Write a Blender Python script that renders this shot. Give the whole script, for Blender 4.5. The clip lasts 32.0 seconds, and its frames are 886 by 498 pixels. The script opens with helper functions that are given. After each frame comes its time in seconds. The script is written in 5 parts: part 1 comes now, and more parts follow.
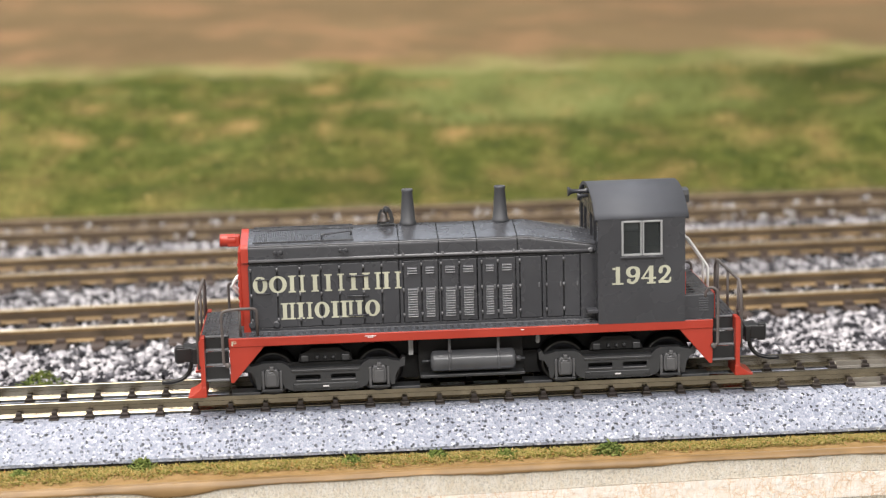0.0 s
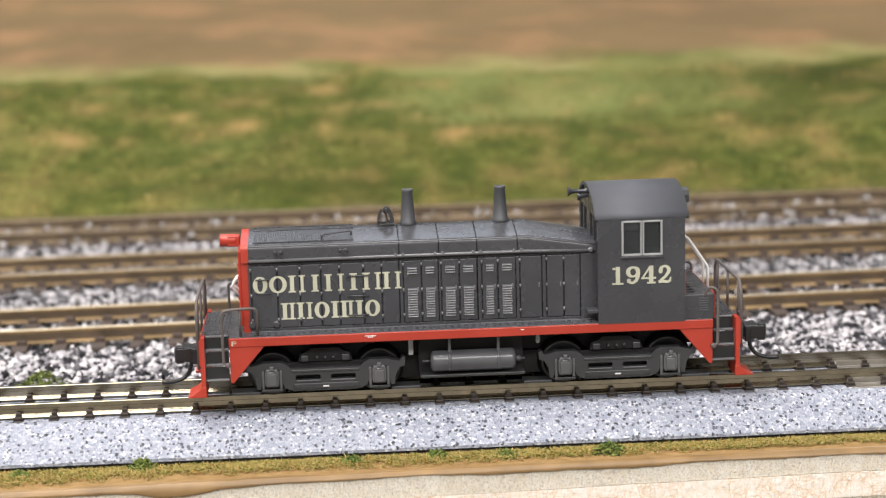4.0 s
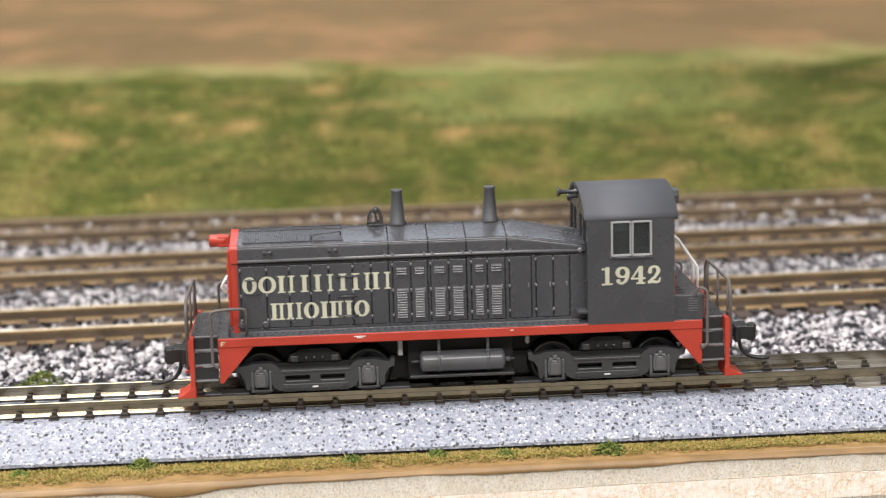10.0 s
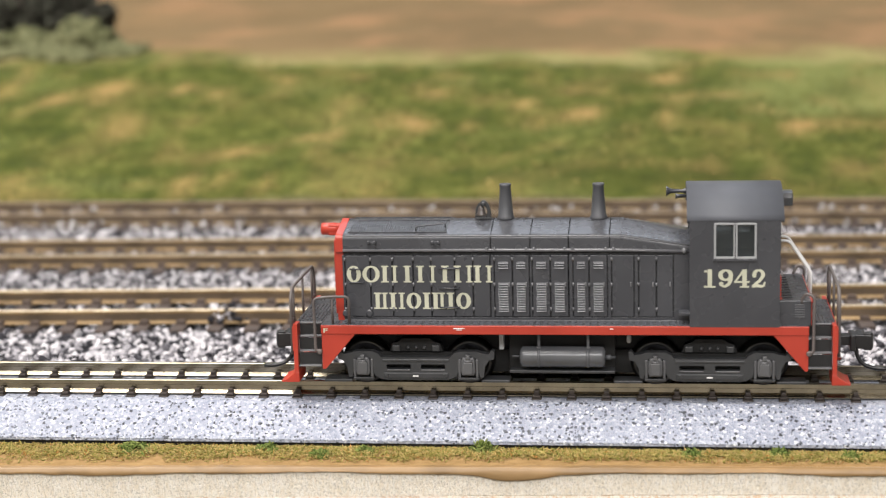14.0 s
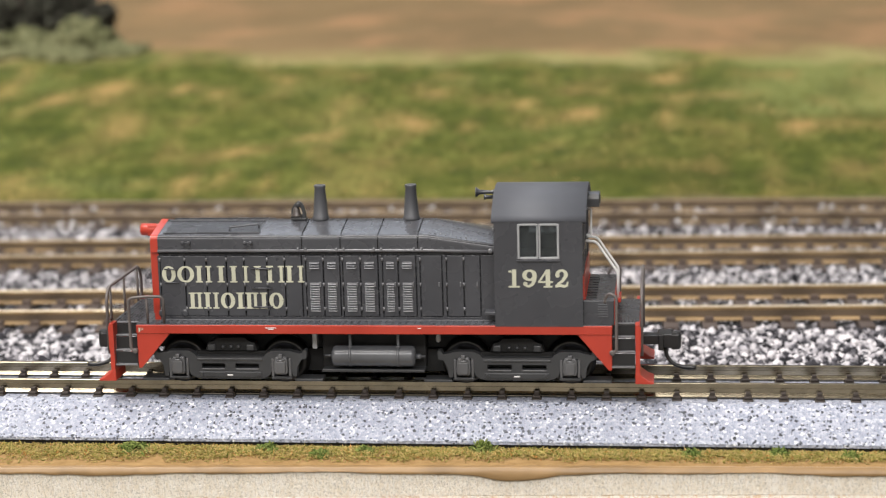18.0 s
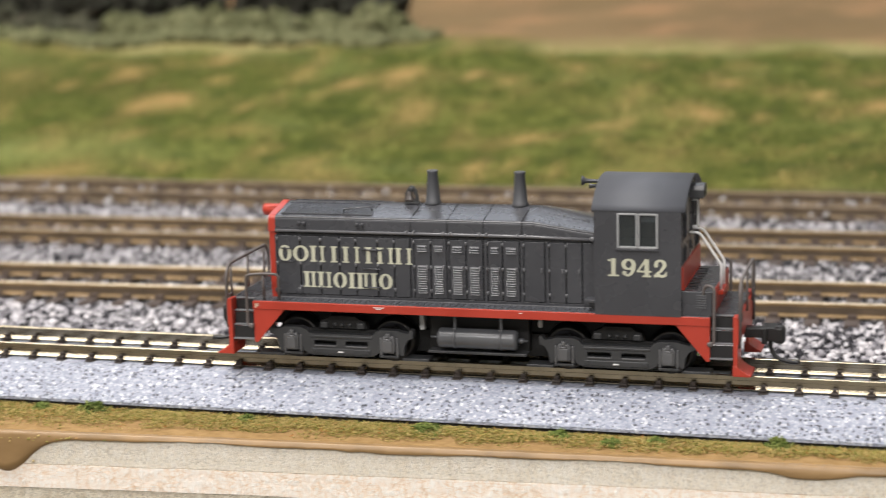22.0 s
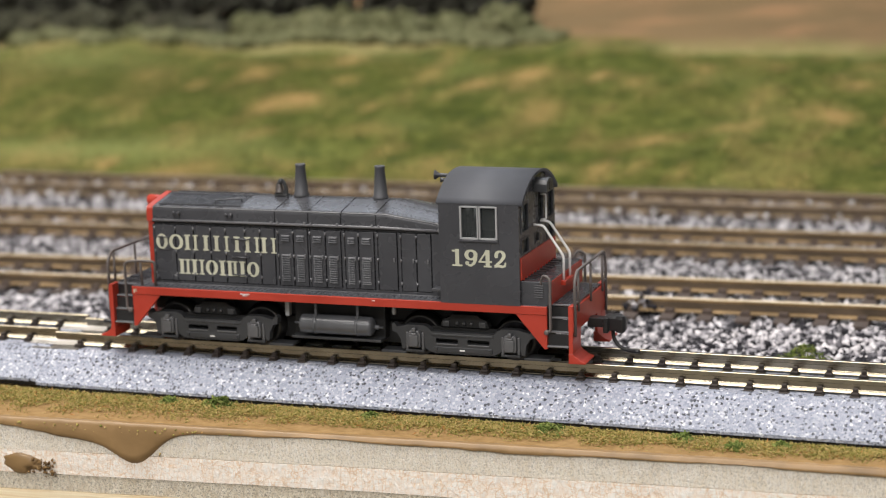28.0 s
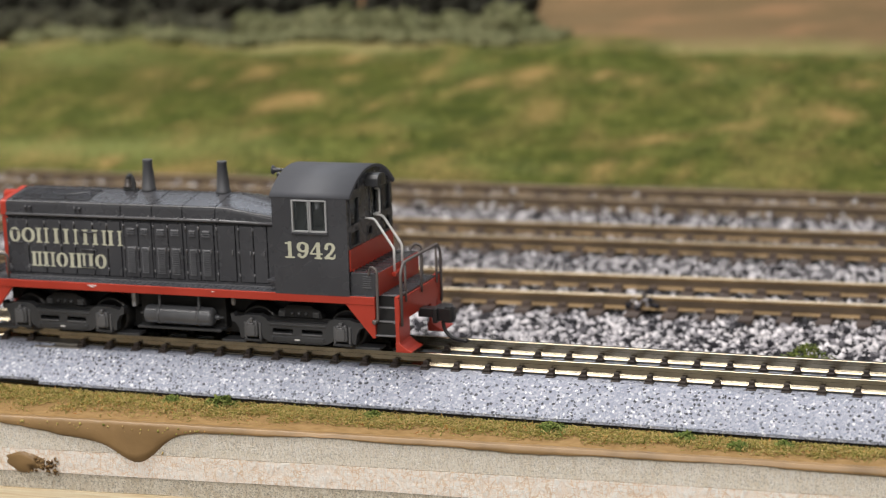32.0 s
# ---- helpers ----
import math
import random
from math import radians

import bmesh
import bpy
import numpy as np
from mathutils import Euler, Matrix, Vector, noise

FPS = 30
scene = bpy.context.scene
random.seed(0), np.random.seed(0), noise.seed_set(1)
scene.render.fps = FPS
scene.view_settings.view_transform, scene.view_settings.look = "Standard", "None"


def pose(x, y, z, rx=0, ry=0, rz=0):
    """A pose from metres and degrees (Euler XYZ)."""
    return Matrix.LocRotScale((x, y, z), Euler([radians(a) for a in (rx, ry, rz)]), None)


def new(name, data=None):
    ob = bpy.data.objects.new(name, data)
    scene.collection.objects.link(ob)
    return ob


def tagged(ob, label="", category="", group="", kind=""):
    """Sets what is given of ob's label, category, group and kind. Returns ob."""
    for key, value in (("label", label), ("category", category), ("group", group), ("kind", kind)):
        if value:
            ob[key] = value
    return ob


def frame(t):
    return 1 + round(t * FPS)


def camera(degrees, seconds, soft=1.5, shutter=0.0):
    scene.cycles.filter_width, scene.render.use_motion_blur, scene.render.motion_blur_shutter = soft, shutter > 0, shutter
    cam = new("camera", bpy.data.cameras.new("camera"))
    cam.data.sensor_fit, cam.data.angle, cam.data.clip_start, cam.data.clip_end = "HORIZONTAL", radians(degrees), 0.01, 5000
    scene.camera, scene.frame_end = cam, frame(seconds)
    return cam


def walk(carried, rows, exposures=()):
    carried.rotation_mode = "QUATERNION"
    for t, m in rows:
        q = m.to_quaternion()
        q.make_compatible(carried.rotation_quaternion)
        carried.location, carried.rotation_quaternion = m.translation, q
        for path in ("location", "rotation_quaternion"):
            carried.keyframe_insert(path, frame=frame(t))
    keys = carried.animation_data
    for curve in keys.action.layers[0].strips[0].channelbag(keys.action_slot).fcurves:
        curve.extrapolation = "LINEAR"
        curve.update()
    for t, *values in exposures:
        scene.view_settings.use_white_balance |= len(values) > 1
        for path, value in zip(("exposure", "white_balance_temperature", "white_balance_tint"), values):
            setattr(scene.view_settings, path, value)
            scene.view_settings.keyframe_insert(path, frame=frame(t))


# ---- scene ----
MM = 0.001          # the model is laid out in millimetres

# ---------------------------------------------------------------- camera and its way
cam = camera(27.37, 32.0, soft=1.1, shutter=0.4)
cam.data.dof.use_dof = True
cam.data.dof.focus_distance = 0.269
cam.data.dof.aperture_fstop = 26.0


def view(x, y, z, yaw, pitch, roll):
    """A camera pose from millimetres and degrees."""
    return pose(x * MM, y * MM, z * MM, 90 + pitch, 0, yaw) @ pose(0, 0, 0, 0, 0, roll)


STAND_A = view(-18.55, -259.85, 70.35, -3.368, -11.104, -1.53)
STAND_B = view(-21.28, -259.5, 70.6, 7.117, -11.232, -1.524)
STAND_C = view(-24.57, -259.48, 70.2, 19.916, -11.211, -1.744)
walk(cam, [
    (0.0, STAND_A), (12.0, STAND_A),
    (12.1, view(-18.82, -259.82, 70.38, -3.353, -11.144, -1.518)),
    (12.2, view(-19.10, -259.79, 70.41, -3.354, -11.167, -1.507)),
    (12.3, view(-19.37, -259.75, 70.44, -3.275, -11.188, -1.495)),
    (12.4, view(-19.65, -259.72, 70.47, -2.956, -11.204, -1.484)),
    (12.5, view(-19.92, -259.69, 70.50, -2.269, -11.212, -1.472)),
    (12.6, view(-20.17, -259.61, 70.51, -1.576, -11.222, -1.476)),
    (12.7, view(-20.42, -259.53, 70.52, -0.861, -11.233, -1.480)),
    (12.8, view(-20.66, -259.46, 70.53, 0.000, -11.244, -1.483)),
    (12.9, view(-20.91, -259.38, 70.54, 0.915, -11.255, -1.487)),
    (13.0, view(-21.16, -259.30, 70.55, 1.818, -11.270, -1.491)),
    (13.1, view(-21.23, -259.36, 70.56, 2.724, -11.262, -1.495)),
    (13.2, view(-21.30, -259.42, 70.57, 3.787, -11.256, -1.500)),
    (13.3, view(-21.36, -259.48, 70.58, 4.930, -11.253, -1.504)),
    (13.4, view(-21.43, -259.54, 70.59, 5.898, -11.252, -1.509)),
    (13.5, view(-21.50, -259.60, 70.60, 6.719, -11.253, -1.513)),
    (13.6, view(-21.45, -259.58, 70.60, 7.211, -11.251, -1.516)),
    (13.7, view(-21.39, -259.55, 70.60, 7.136, -11.244, -1.518)),
    (13.8, view(-21.34, -259.52, 70.60, 7.096, -11.237, -1.521)),
    (13.9, STAND_B), (19.4, STAND_B),
    (19.5, view(-21.44, -259.47, 70.58, 7.034, -11.262, -1.522)),
    (19.6, view(-21.61, -259.43, 70.57, 7.067, -11.241, -1.519)),
    (19.8, view(-21.93, -259.37, 70.53, 7.188, -11.305, -1.515)),
    (19.9, view(-22.10, -259.33, 70.52, 7.423, -11.339, -1.512)),
    (20.0, view(-22.26, -259.30, 70.50, 7.718, -11.394, -1.510)),
    (20.1, view(-22.47, -259.30, 70.49, 8.190, -11.380, -1.517)),
    (20.2, view(-22.68, -259.30, 70.48, 8.692, -11.374, -1.524)),
    (20.3, view(-22.88, -259.30, 70.47, 9.311, -11.366, -1.531)),
    (20.4, view(-23.09, -259.30, 70.46, 10.046, -11.375, -1.538)),
    (20.5, view(-23.30, -259.30, 70.45, 10.904, -11.365, -1.545)),
    (20.6, view(-23.48, -259.26, 70.45, 11.628, -11.398, -1.545)),
    (20.7, view(-23.66, -259.22, 70.44, 12.362, -11.476, -1.545)),
    (20.8, view(-23.84, -259.18, 70.44, 12.833, -11.523, -1.546)),
    (20.9, view(-24.02, -259.14, 70.43, 13.159, -11.562, -1.546)),
    (21.0, view(-24.20, -259.10, 70.43, 13.932, -11.571, -1.546)),
    (21.1, view(-24.16, -259.13, 70.43, 14.421, -11.479, -1.548)),
    (21.2, view(-24.12, -259.16, 70.44, 14.665, -11.396, -1.551)),
    (21.3, view(-24.08, -259.20, 70.44, 14.737, -11.346, -1.553)),
    (21.4, view(-24.04, -259.23, 70.45, 14.694, -11.297, -1.556)),
    (21.5, view(-24.00, -259.26, 70.45, 14.669, -11.274, -1.558)),
    (21.6, view(-24.08, -259.28, 70.46, 14.617, -11.263, -1.564)),
    (21.7, view(-24.16, -259.30, 70.47, 14.641, -11.277, -1.570)),
    (21.8, view(-24.24, -259.33, 70.48, 14.810, -11.305, -1.576)),
    (21.9, view(-24.32, -259.35, 70.49, 15.326, -11.336, -1.582)),
    (22.0, view(-24.40, -259.37, 70.50, 15.964, -11.372, -1.588)),
    (22.1, view(-24.42, -259.37, 70.48, 16.660, -11.358, -1.591)),
    (22.2, view(-24.44, -259.37, 70.45, 17.248, -11.345, -1.595)),
    (22.3, view(-24.46, -259.36, 70.43, 17.691, -11.314, -1.598)),
    (22.4, view(-24.48, -259.36, 70.40, 18.048, -11.293, -1.602)),
    (22.5, view(-24.50, -259.36, 70.38, 18.384, -11.290, -1.605)),
    (22.6, view(-24.54, -259.40, 70.37, 18.514, -11.263, -1.614)),
    (22.7, view(-24.58, -259.44, 70.37, 18.507, -11.253, -1.623)),
    (22.8, view(-24.62, -259.47, 70.36, 18.530, -11.261, -1.632)),
    (22.9, view(-24.66, -259.51, 70.36, 18.724, -11.260, -1.641)),
    (23.0, view(-24.70, -259.55, 70.35, 19.032, -11.259, -1.650)),
    (23.1, view(-24.68, -259.54, 70.32, 19.389, -11.245, -1.666)),
    (23.2, view(-24.66, -259.53, 70.30, 19.745, -11.231, -1.681)),
    (23.3, view(-24.63, -259.51, 70.28, 19.930, -11.217, -1.697)),
    (23.4, view(-24.61, -259.50, 70.25, 19.972, -11.203, -1.713)),
    (23.5, view(-24.59, -259.49, 70.23, 19.920, -11.190, -1.728)),
    (23.6, STAND_C), (31.7, STAND_C),
    (32.0, view(-24.4, -259.5, 70.3, 20.03, -11.25, -1.75)),
], exposures=[(0.0, -0.02), (12.0, -0.02), (13.0, 0.01), (14.2, -0.01), (16.0, -0.1), (19.4, -0.1), (21.0, -0.14), (22.5, -0.27), (23.6, -0.41), (25.5, -0.43), (28.0, -0.4), (30.0, -0.4), (31.0, -0.51), (32.0, -0.54)])

# ---------------------------------------------------------------- light
world = bpy.data.worlds.new("room_air")
scene.world = world
world.use_nodes = True
world.node_tree.nodes["Background"].inputs[0].default_value = (0.8, 0.9, 1.0, 1)
world.node_tree.nodes["Background"].inputs[1].default_value = 0.02


def room_or_fill_lamp(x, y, z, sx, sy, watts, colour):
    lamp = bpy.data.lights.new("room_or_fill_light", "AREA")
    lamp.shape, lamp.size, lamp.size_y, lamp.energy, lamp.color = "RECTANGLE", sx, sy, watts, colour
    ob = new("room_or_fill_light", lamp)
    ob.location = (x, y, z)
    return ob


room_or_fill_lamp(-0.51, -0.18, 1.0, 0.9, 0.75, 25.0, (1.0, 0.955, 0.91))
# Cool fill added behind the layout for the bluish roof sheen; source unknown.
room_or_fill_lamp(0.1, 1.1, 1.0, 2.2, 0.35, 13.4, (0.80, 0.87, 1.0))
# Front fill, no known source: brightens the loco's side and the board edge.
room_or_fill_lamp(0.1, -1.25, 1.0, 1.6, 0.35, 35, (1.0, 0.965, 0.95))


# ---------------------------------------------------------------- materials
def material(name, rough=0.6, metal=0.0, gloss=0.5):
    m = bpy.data.materials.new(name)
    m.use_nodes = True
    nt = m.node_tree
    b = nt.nodes["Principled BSDF"]
    b.inputs["Roughness"].default_value = rough
    b.inputs["Metallic"].default_value = metal
    b.inputs["Specular IOR Level"].default_value = gloss
    return m, nt, b


def node(nt, kind, **inputs):
    n = nt.nodes.new(kind)
    for key, value in inputs.items():
        n.inputs[key].default_value = value
    return n


def coords(nt, size):
    """Object coordinates in millimetres, times size."""
    tc = nt.nodes.new("ShaderNodeTexCoord")
    mp = nt.nodes.new("ShaderNodeVectorMath")
    mp.operation = "SCALE"
    mp.inputs["Scale"].default_value = 1000 * size
    nt.links.new(tc.outputs["Object"], mp.inputs[0])
    return mp.outputs[0]


def noise_tex(nt, size, detail=4.0, rough=0.55, vector=None):
    n = node(nt, "ShaderNodeTexNoise", Scale=1.0, Detail=detail, Roughness=rough)
    nt.links.new(vector if vector is not None else coords(nt, size), n.inputs["Vector"])
    return n.outputs["Fac"]


def ramp(nt, fac, stops, linear=True):
    r = nt.nodes.new("ShaderNodeValToRGB")
    r.color_ramp.interpolation = "LINEAR" if linear else "CONSTANT"
    el = r.color_ramp.elements
    while len(el) < len(stops):
        el.new(0.5)
    for e, (at, c) in zip(el, stops):
        e.position, e.color = at, (*c, 1) if len(c) == 3 else c
    nt.links.new(fac, r.inputs[0])
    return r.outputs[0]


def blend(nt, fac, a, b, how="MIX"):
    m = nt.nodes.new("ShaderNodeMix")
    m.data_type, m.blend_type = "RGBA", how
    for value, socket in ((fac, m.inputs["Factor"]), (a, m.inputs[6]), (b, m.inputs[7])):
        if isinstance(value, (int, float)):
            socket.default_value = value
        elif isinstance(value, tuple):
            socket.default_value = (*value, 1)
        else:
            nt.links.new(value, socket)
    return m.outputs[2]


def bump(nt, b, height, strength, mm=0.1):
    n = node(nt, "ShaderNodeBump", Strength=strength, Distance=mm * MM)
    nt.links.new(height, n.inputs["Height"])
    nt.links.new(n.outputs[0], b.inputs["Normal"])


def paint(name, colour, rough=0.42, wear=0.12, grain=0.15, gloss=0.5):
    """Satin model paint: faint mottling, dust, fine bump."""
    m, nt, b = material(name, rough, 0.0, gloss)
    fine, wide = noise_tex(nt, 1.6 if grain else 0.3, 6 if grain else 2), noise_tex(nt, 0.12, 3)
    dark = tuple(c * (1 - wear) for c in colour)
    light = tuple(min(1, c * (1 + wear) + 0.006) for c in colour)
    c1 = blend(nt, ramp(nt, wide, [(0.35, (0, 0, 0)), (0.65, (1, 1, 1))]), dark, light)
    nt.links.new(c1, b.inputs["Base Color"])
    r = ramp(nt, fine, [(0.3, (rough - 0.01,) * 3), (0.7, (rough + 0.015,) * 3)])
    nt.links.new(r, b.inputs["Roughness"])
    if grain:
        bump(nt, b, fine, grain, 0.05)
    return m


GREY = paint("grey_paint", (0.046, 0.0475, 0.054), 0.27, 0.06, 0.0)
# Lighter, bluer hood grey: the roof's reflected sheen is put into the colour.
SHEEN_GREY = paint("sheen_grey_paint", (0.072, 0.076, 0.088), 0.6, 0.05, 0.0, 0.3)
STACK_GREY = paint("stack_grey_paint", (0.056, 0.058, 0.064), 0.5, 0.06, 0.0)
BELL_METAL = paint("dark_bell_bronze", (0.06, 0.05, 0.045), 0.3, 0.2, 0.05)
GREY_TRUCK = paint("grey_plastic", (0.035, 0.0365, 0.039), 0.34, 0.08, 0.05)
RAILING = paint("railing_plastic", (0.105, 0.09, 0.085), 0.5)
RED = paint("red_paint", (0.39, 0.036, 0.018), 0.32, 0.08, 0.06)
CREAM = paint("cream_lettering", (0.50, 0.50, 0.385), 0.5, 0.1)
WHITE = paint("white_plastic", (0.75, 0.75, 0.74), 0.4, 0.04)
SILVER = paint("silver_frame", (0.33, 0.335, 0.34), 0.4, 0.06)
BLACK = paint("black_plastic", (0.012, 0.012, 0.013), 0.35)
# Near-black for hollows and the underside: their shade is put into the colour.
SHADOWY = paint("hollow_shade_black", (0.009, 0.009, 0.009), 0.6, gloss=0.25)
DARK_METAL, _nt, _b = material("dark_metal", 0.35, 0.9)
_b.inputs["Base Color"].default_value = (0.055, 0.054, 0.053, 1)
TIE = paint("dark_brown_plastic", (0.030, 0.022, 0.018), 0.5, 0.25)
TIE_HO = paint("brown_wood_plastic", (0.085, 0.060, 0.048), 0.7, 0.3)


def make_glass():
    m, nt, b = material("window_glass", 0.05)
    b.inputs["Base Color"].default_value = (0.34, 0.38, 0.39, 1)
    b.inputs["Transmission Weight"].default_value = 0.93
    b.inputs["IOR"].default_value = 1.3
    return m


GLASS = make_glass()


def make_rail(name, tint, rough, grime, metal=1.0):
    m, nt, b = material(name, rough, metal)
    n1, n2 = noise_tex(nt, 0.35, 5), noise_tex(nt, 3.0, 4)
    c = blend(nt, ramp(nt, n1, [(0.35, (0, 0, 0)), (0.7, (1, 1, 1))]), tint, tuple(t * (1 - grime) for t in tint))
    nt.links.new(c, b.inputs["Base Color"])
    nt.links.new(ramp(nt, n2, [(0.3, (rough - 0.03,) * 3), (0.7, (rough + 0.05,) * 3)]), b.inputs["Roughness"])
    return m


RAIL_STEEL = make_rail("nickel_silver_rail", (0.38, 0.335, 0.25), 0.22, 0.3)
RAIL_HEAD = make_rail("polished_rail_head", (0.66, 0.565, 0.41), 0.36, 0.25, 0.5)
RAIL_BROWN = paint("brown_rail_sides", (0.235, 0.15, 0.062), 0.34, 0.3)
# Lighter than the rail's brown: the light the foot reflects is put into the colour.
RAIL_FOOT = paint("reflecting_rail_foot", (0.265, 0.185, 0.098), 0.3, 0.3)
RAIL_RUST = paint("rusty_rail_sides", (0.19, 0.135, 0.085), 0.5, 0.3)
RAIL_TAN = make_rail("dull_polished_rail_head", (0.47, 0.39, 0.27), 0.42, 0.3, 0.3)
RAIL_DULL = paint("dull_rail_head", (0.24, 0.18, 0.11), 0.45, 0.25)
# Dark brown that paints the rail head's shade onto the web.
WEB_SHADE = paint("web_shade_brown", (0.085, 0.058, 0.034), 0.7, 0.3)
JOINER = make_rail("rail_joiner_metal", (0.42, 0.40, 0.37), 0.4, 0.3)


def make_granite():
    m, nt, b = material("moulded_granite_plastic", 0.42)
    v = nt.nodes.new("ShaderNodeTexVoronoi")
    v.inputs["Scale"].default_value = 1.0
    nt.links.new(coords(nt, 2.9), v.inputs["Vector"])
    cell = nt.nodes.new("ShaderNodeSeparateColor")
    nt.links.new(v.outputs["Color"], cell.inputs[0])
    base = ramp(nt, cell.outputs[0], [(0.0, (0.21, 0.235, 0.305)), (0.25, (0.26, 0.283, 0.355)), (0.6, (0.32, 0.34, 0.415)),
                                      (0.86, (0.40, 0.417, 0.488)), (0.95, (0.52, 0.535, 0.59)), (1.0, (0.80, 0.81, 0.83))])
    v2 = nt.nodes.new("ShaderNodeTexVoronoi")
    v2.inputs["Scale"].default_value = 1.0
    warp = node(nt, "ShaderNodeTexNoise", Scale=1.0, Detail=2.0)
    nt.links.new(coords(nt, 3.0), warp.inputs["Vector"])
    add = nt.nodes.new("ShaderNodeVectorMath")
    add.operation = "MULTIPLY_ADD"
    add.inputs[1].default_value = (1.05, 1.05, 1.05)
    nt.links.new(warp.outputs["Color"], add.inputs[0])
    nt.links.new(coords(nt, 1.9), add.inputs[2])
    nt.links.new(add.outputs[0], v2.inputs["Vector"])
    cell2 = nt.nodes.new("ShaderNodeSeparateColor")
    nt.links.new(v2.outputs["Color"], cell2.inputs[0])
    size = nt.nodes.new("ShaderNodeMath")
    size.operation = "MULTIPLY_ADD"
    size.inputs[1].default_value, size.inputs[2].default_value = 0.36, 0.2
    nt.links.new(cell2.outputs[2], size.inputs[0])
    spot = nt.nodes.new("ShaderNodeMath")
    spot.operation = "LESS_THAN"
    nt.links.new(v2.outputs["Distance"], spot.inputs[0])
    nt.links.new(size.outputs[0], spot.inputs[1])
    some = nt.nodes.new("ShaderNodeMath")
    some.operation = "LESS_THAN"
    drift = nt.nodes.new("ShaderNodeMapRange")
    drift.inputs["From Min"].default_value, drift.inputs["From Max"].default_value = 0.3, 0.7
    drift.inputs["To Min"].default_value, drift.inputs["To Max"].default_value = 0.2, 0.72
    nt.links.new(noise_tex(nt, 0.3, 3), drift.inputs["Value"])
    nt.links.new(drift.outputs[0], some.inputs[1])
    nt.links.new(cell2.outputs[1], some.inputs[0])
    both = nt.nodes.new("ShaderNodeMath")
    both.operation = "MULTIPLY"
    nt.links.new(spot.outputs[0], both.inputs[0])
    nt.links.new(some.outputs[0], both.inputs[1])
    dark = ramp(nt, cell2.outputs[0], [(0.0, (0.01, 0.011, 0.015)), (0.6, (0.026, 0.03, 0.042)), (1.0, (0.09, 0.10, 0.13))])
    c = blend(nt, both.outputs[0], base, dark)
    wide = noise_tex(nt, 0.15, 3)
    c = blend(nt, ramp(nt, wide, [(0.4, (0, 0, 0)), (0.7, (0.3,) * 3)]), c, (0.30, 0.325, 0.39))
    nt.links.new(c, b.inputs["Base Color"])
    bump(nt, b, v.outputs["Distance"], 0.9, 0.16)
    return m


GRANITE = make_granite()


def make_island(name, stops, rough=0.8, jitter=1.5):
    """One colour per loose piece, with a little noise on it."""
    m, nt, b = material(name, rough, 0.0, 0.12)
    g = nt.nodes.new("ShaderNodeNewGeometry")
    c = ramp(nt, g.outputs["Random Per Island"], stops)
    n = noise_tex(nt, jitter, 3)
    c = blend(nt, 0.5, c, ramp(nt, n, [(0.25, (0.35,) * 3), (0.75, (1.0,) * 3)]), "MULTIPLY")
    nt.links.new(c, b.inputs["Base Color"])
    return m


BALLAST = make_island("black_and_white_ballast", [(0.0, (0.018, 0.0175, 0.021)), (0.36, (0.058, 0.056, 0.064)), (0.46, (0.18, 0.172, 0.188)),
                                                (0.62, (0.45, 0.432, 0.458)), (0.86, (0.74, 0.715, 0.74)), (1.0, (0.87, 0.83, 0.845))], 0.75)
PALE_STONE = make_island("pale_stones", [(0.0, (0.3, 0.28, 0.27)), (1.0, (0.75, 0.73, 0.72))], 0.75)
BROWN_CRUMB = make_island("brown_crumbs", [(0.0, (0.16, 0.09, 0.04)), (1.0, (0.34, 0.22, 0.10))], 0.8)
TURF = make_island("coarse_turf", [(0.0, (0.14, 0.16, 0.035)), (0.2, (0.30, 0.29, 0.07)), (0.45, (0.45, 0.37, 0.115)), (0.75, (0.58, 0.45, 0.19)),
                                   (0.9, (0.60, 0.42, 0.18)), (0.95, (0.58, 0.24, 0.07)), (1.0, (0.2, 0.22, 0.06))], 0.9)
TUFT = make_island("green_turf", [(0.0, (0.07, 0.105, 0.025)), (0.5, (0.13, 0.175, 0.04)), (1.0, (0.25, 0.28, 0.085))], 0.9)
HILL_TURF = make_island("hill_turf", [(0.0, (0.045, 0.062, 0.014)), (0.5, (0.075, 0.091, 0.019)), (0.85, (0.115, 0.121, 0.03)), (1.0, (0.175, 0.15, 0.055))], 0.9)
LIGHT_TURF = make_island("light_hill_turf", [(0.0, (0.14, 0.155, 0.036)), (0.5, (0.190, 0.198, 0.056)), (1.0, (0.256, 0.244, 0.082))], 0.9)
DRY_TURF = make_island("dry_hill_turf", [(0.0, (0.28, 0.20, 0.07)), (0.5, (0.44, 0.30, 0.12)), (1.0, (0.56, 0.40, 0.18))], 0.9)
BUSH_DARK = make_island("dark_bush_foliage", [(0.0, (0.022, 0.021, 0.016)), (0.6, (0.045, 0.044, 0.034)), (1.0, (0.075, 0.076, 0.056))], 0.9)
BUSH_MID = make_island("dull_bush_foliage", [(0.0, (0.04, 0.04, 0.026)), (0.6, (0.075, 0.076, 0.05)), (1.0, (0.12, 0.115, 0.075))], 0.9)
BUSH_PALE = make_island("pale_bush_foliage", [(0.0, (0.09, 0.095, 0.045)), (0.6, (0.16, 0.165, 0.082)), (1.0, (0.24, 0.235, 0.125))], 0.9)


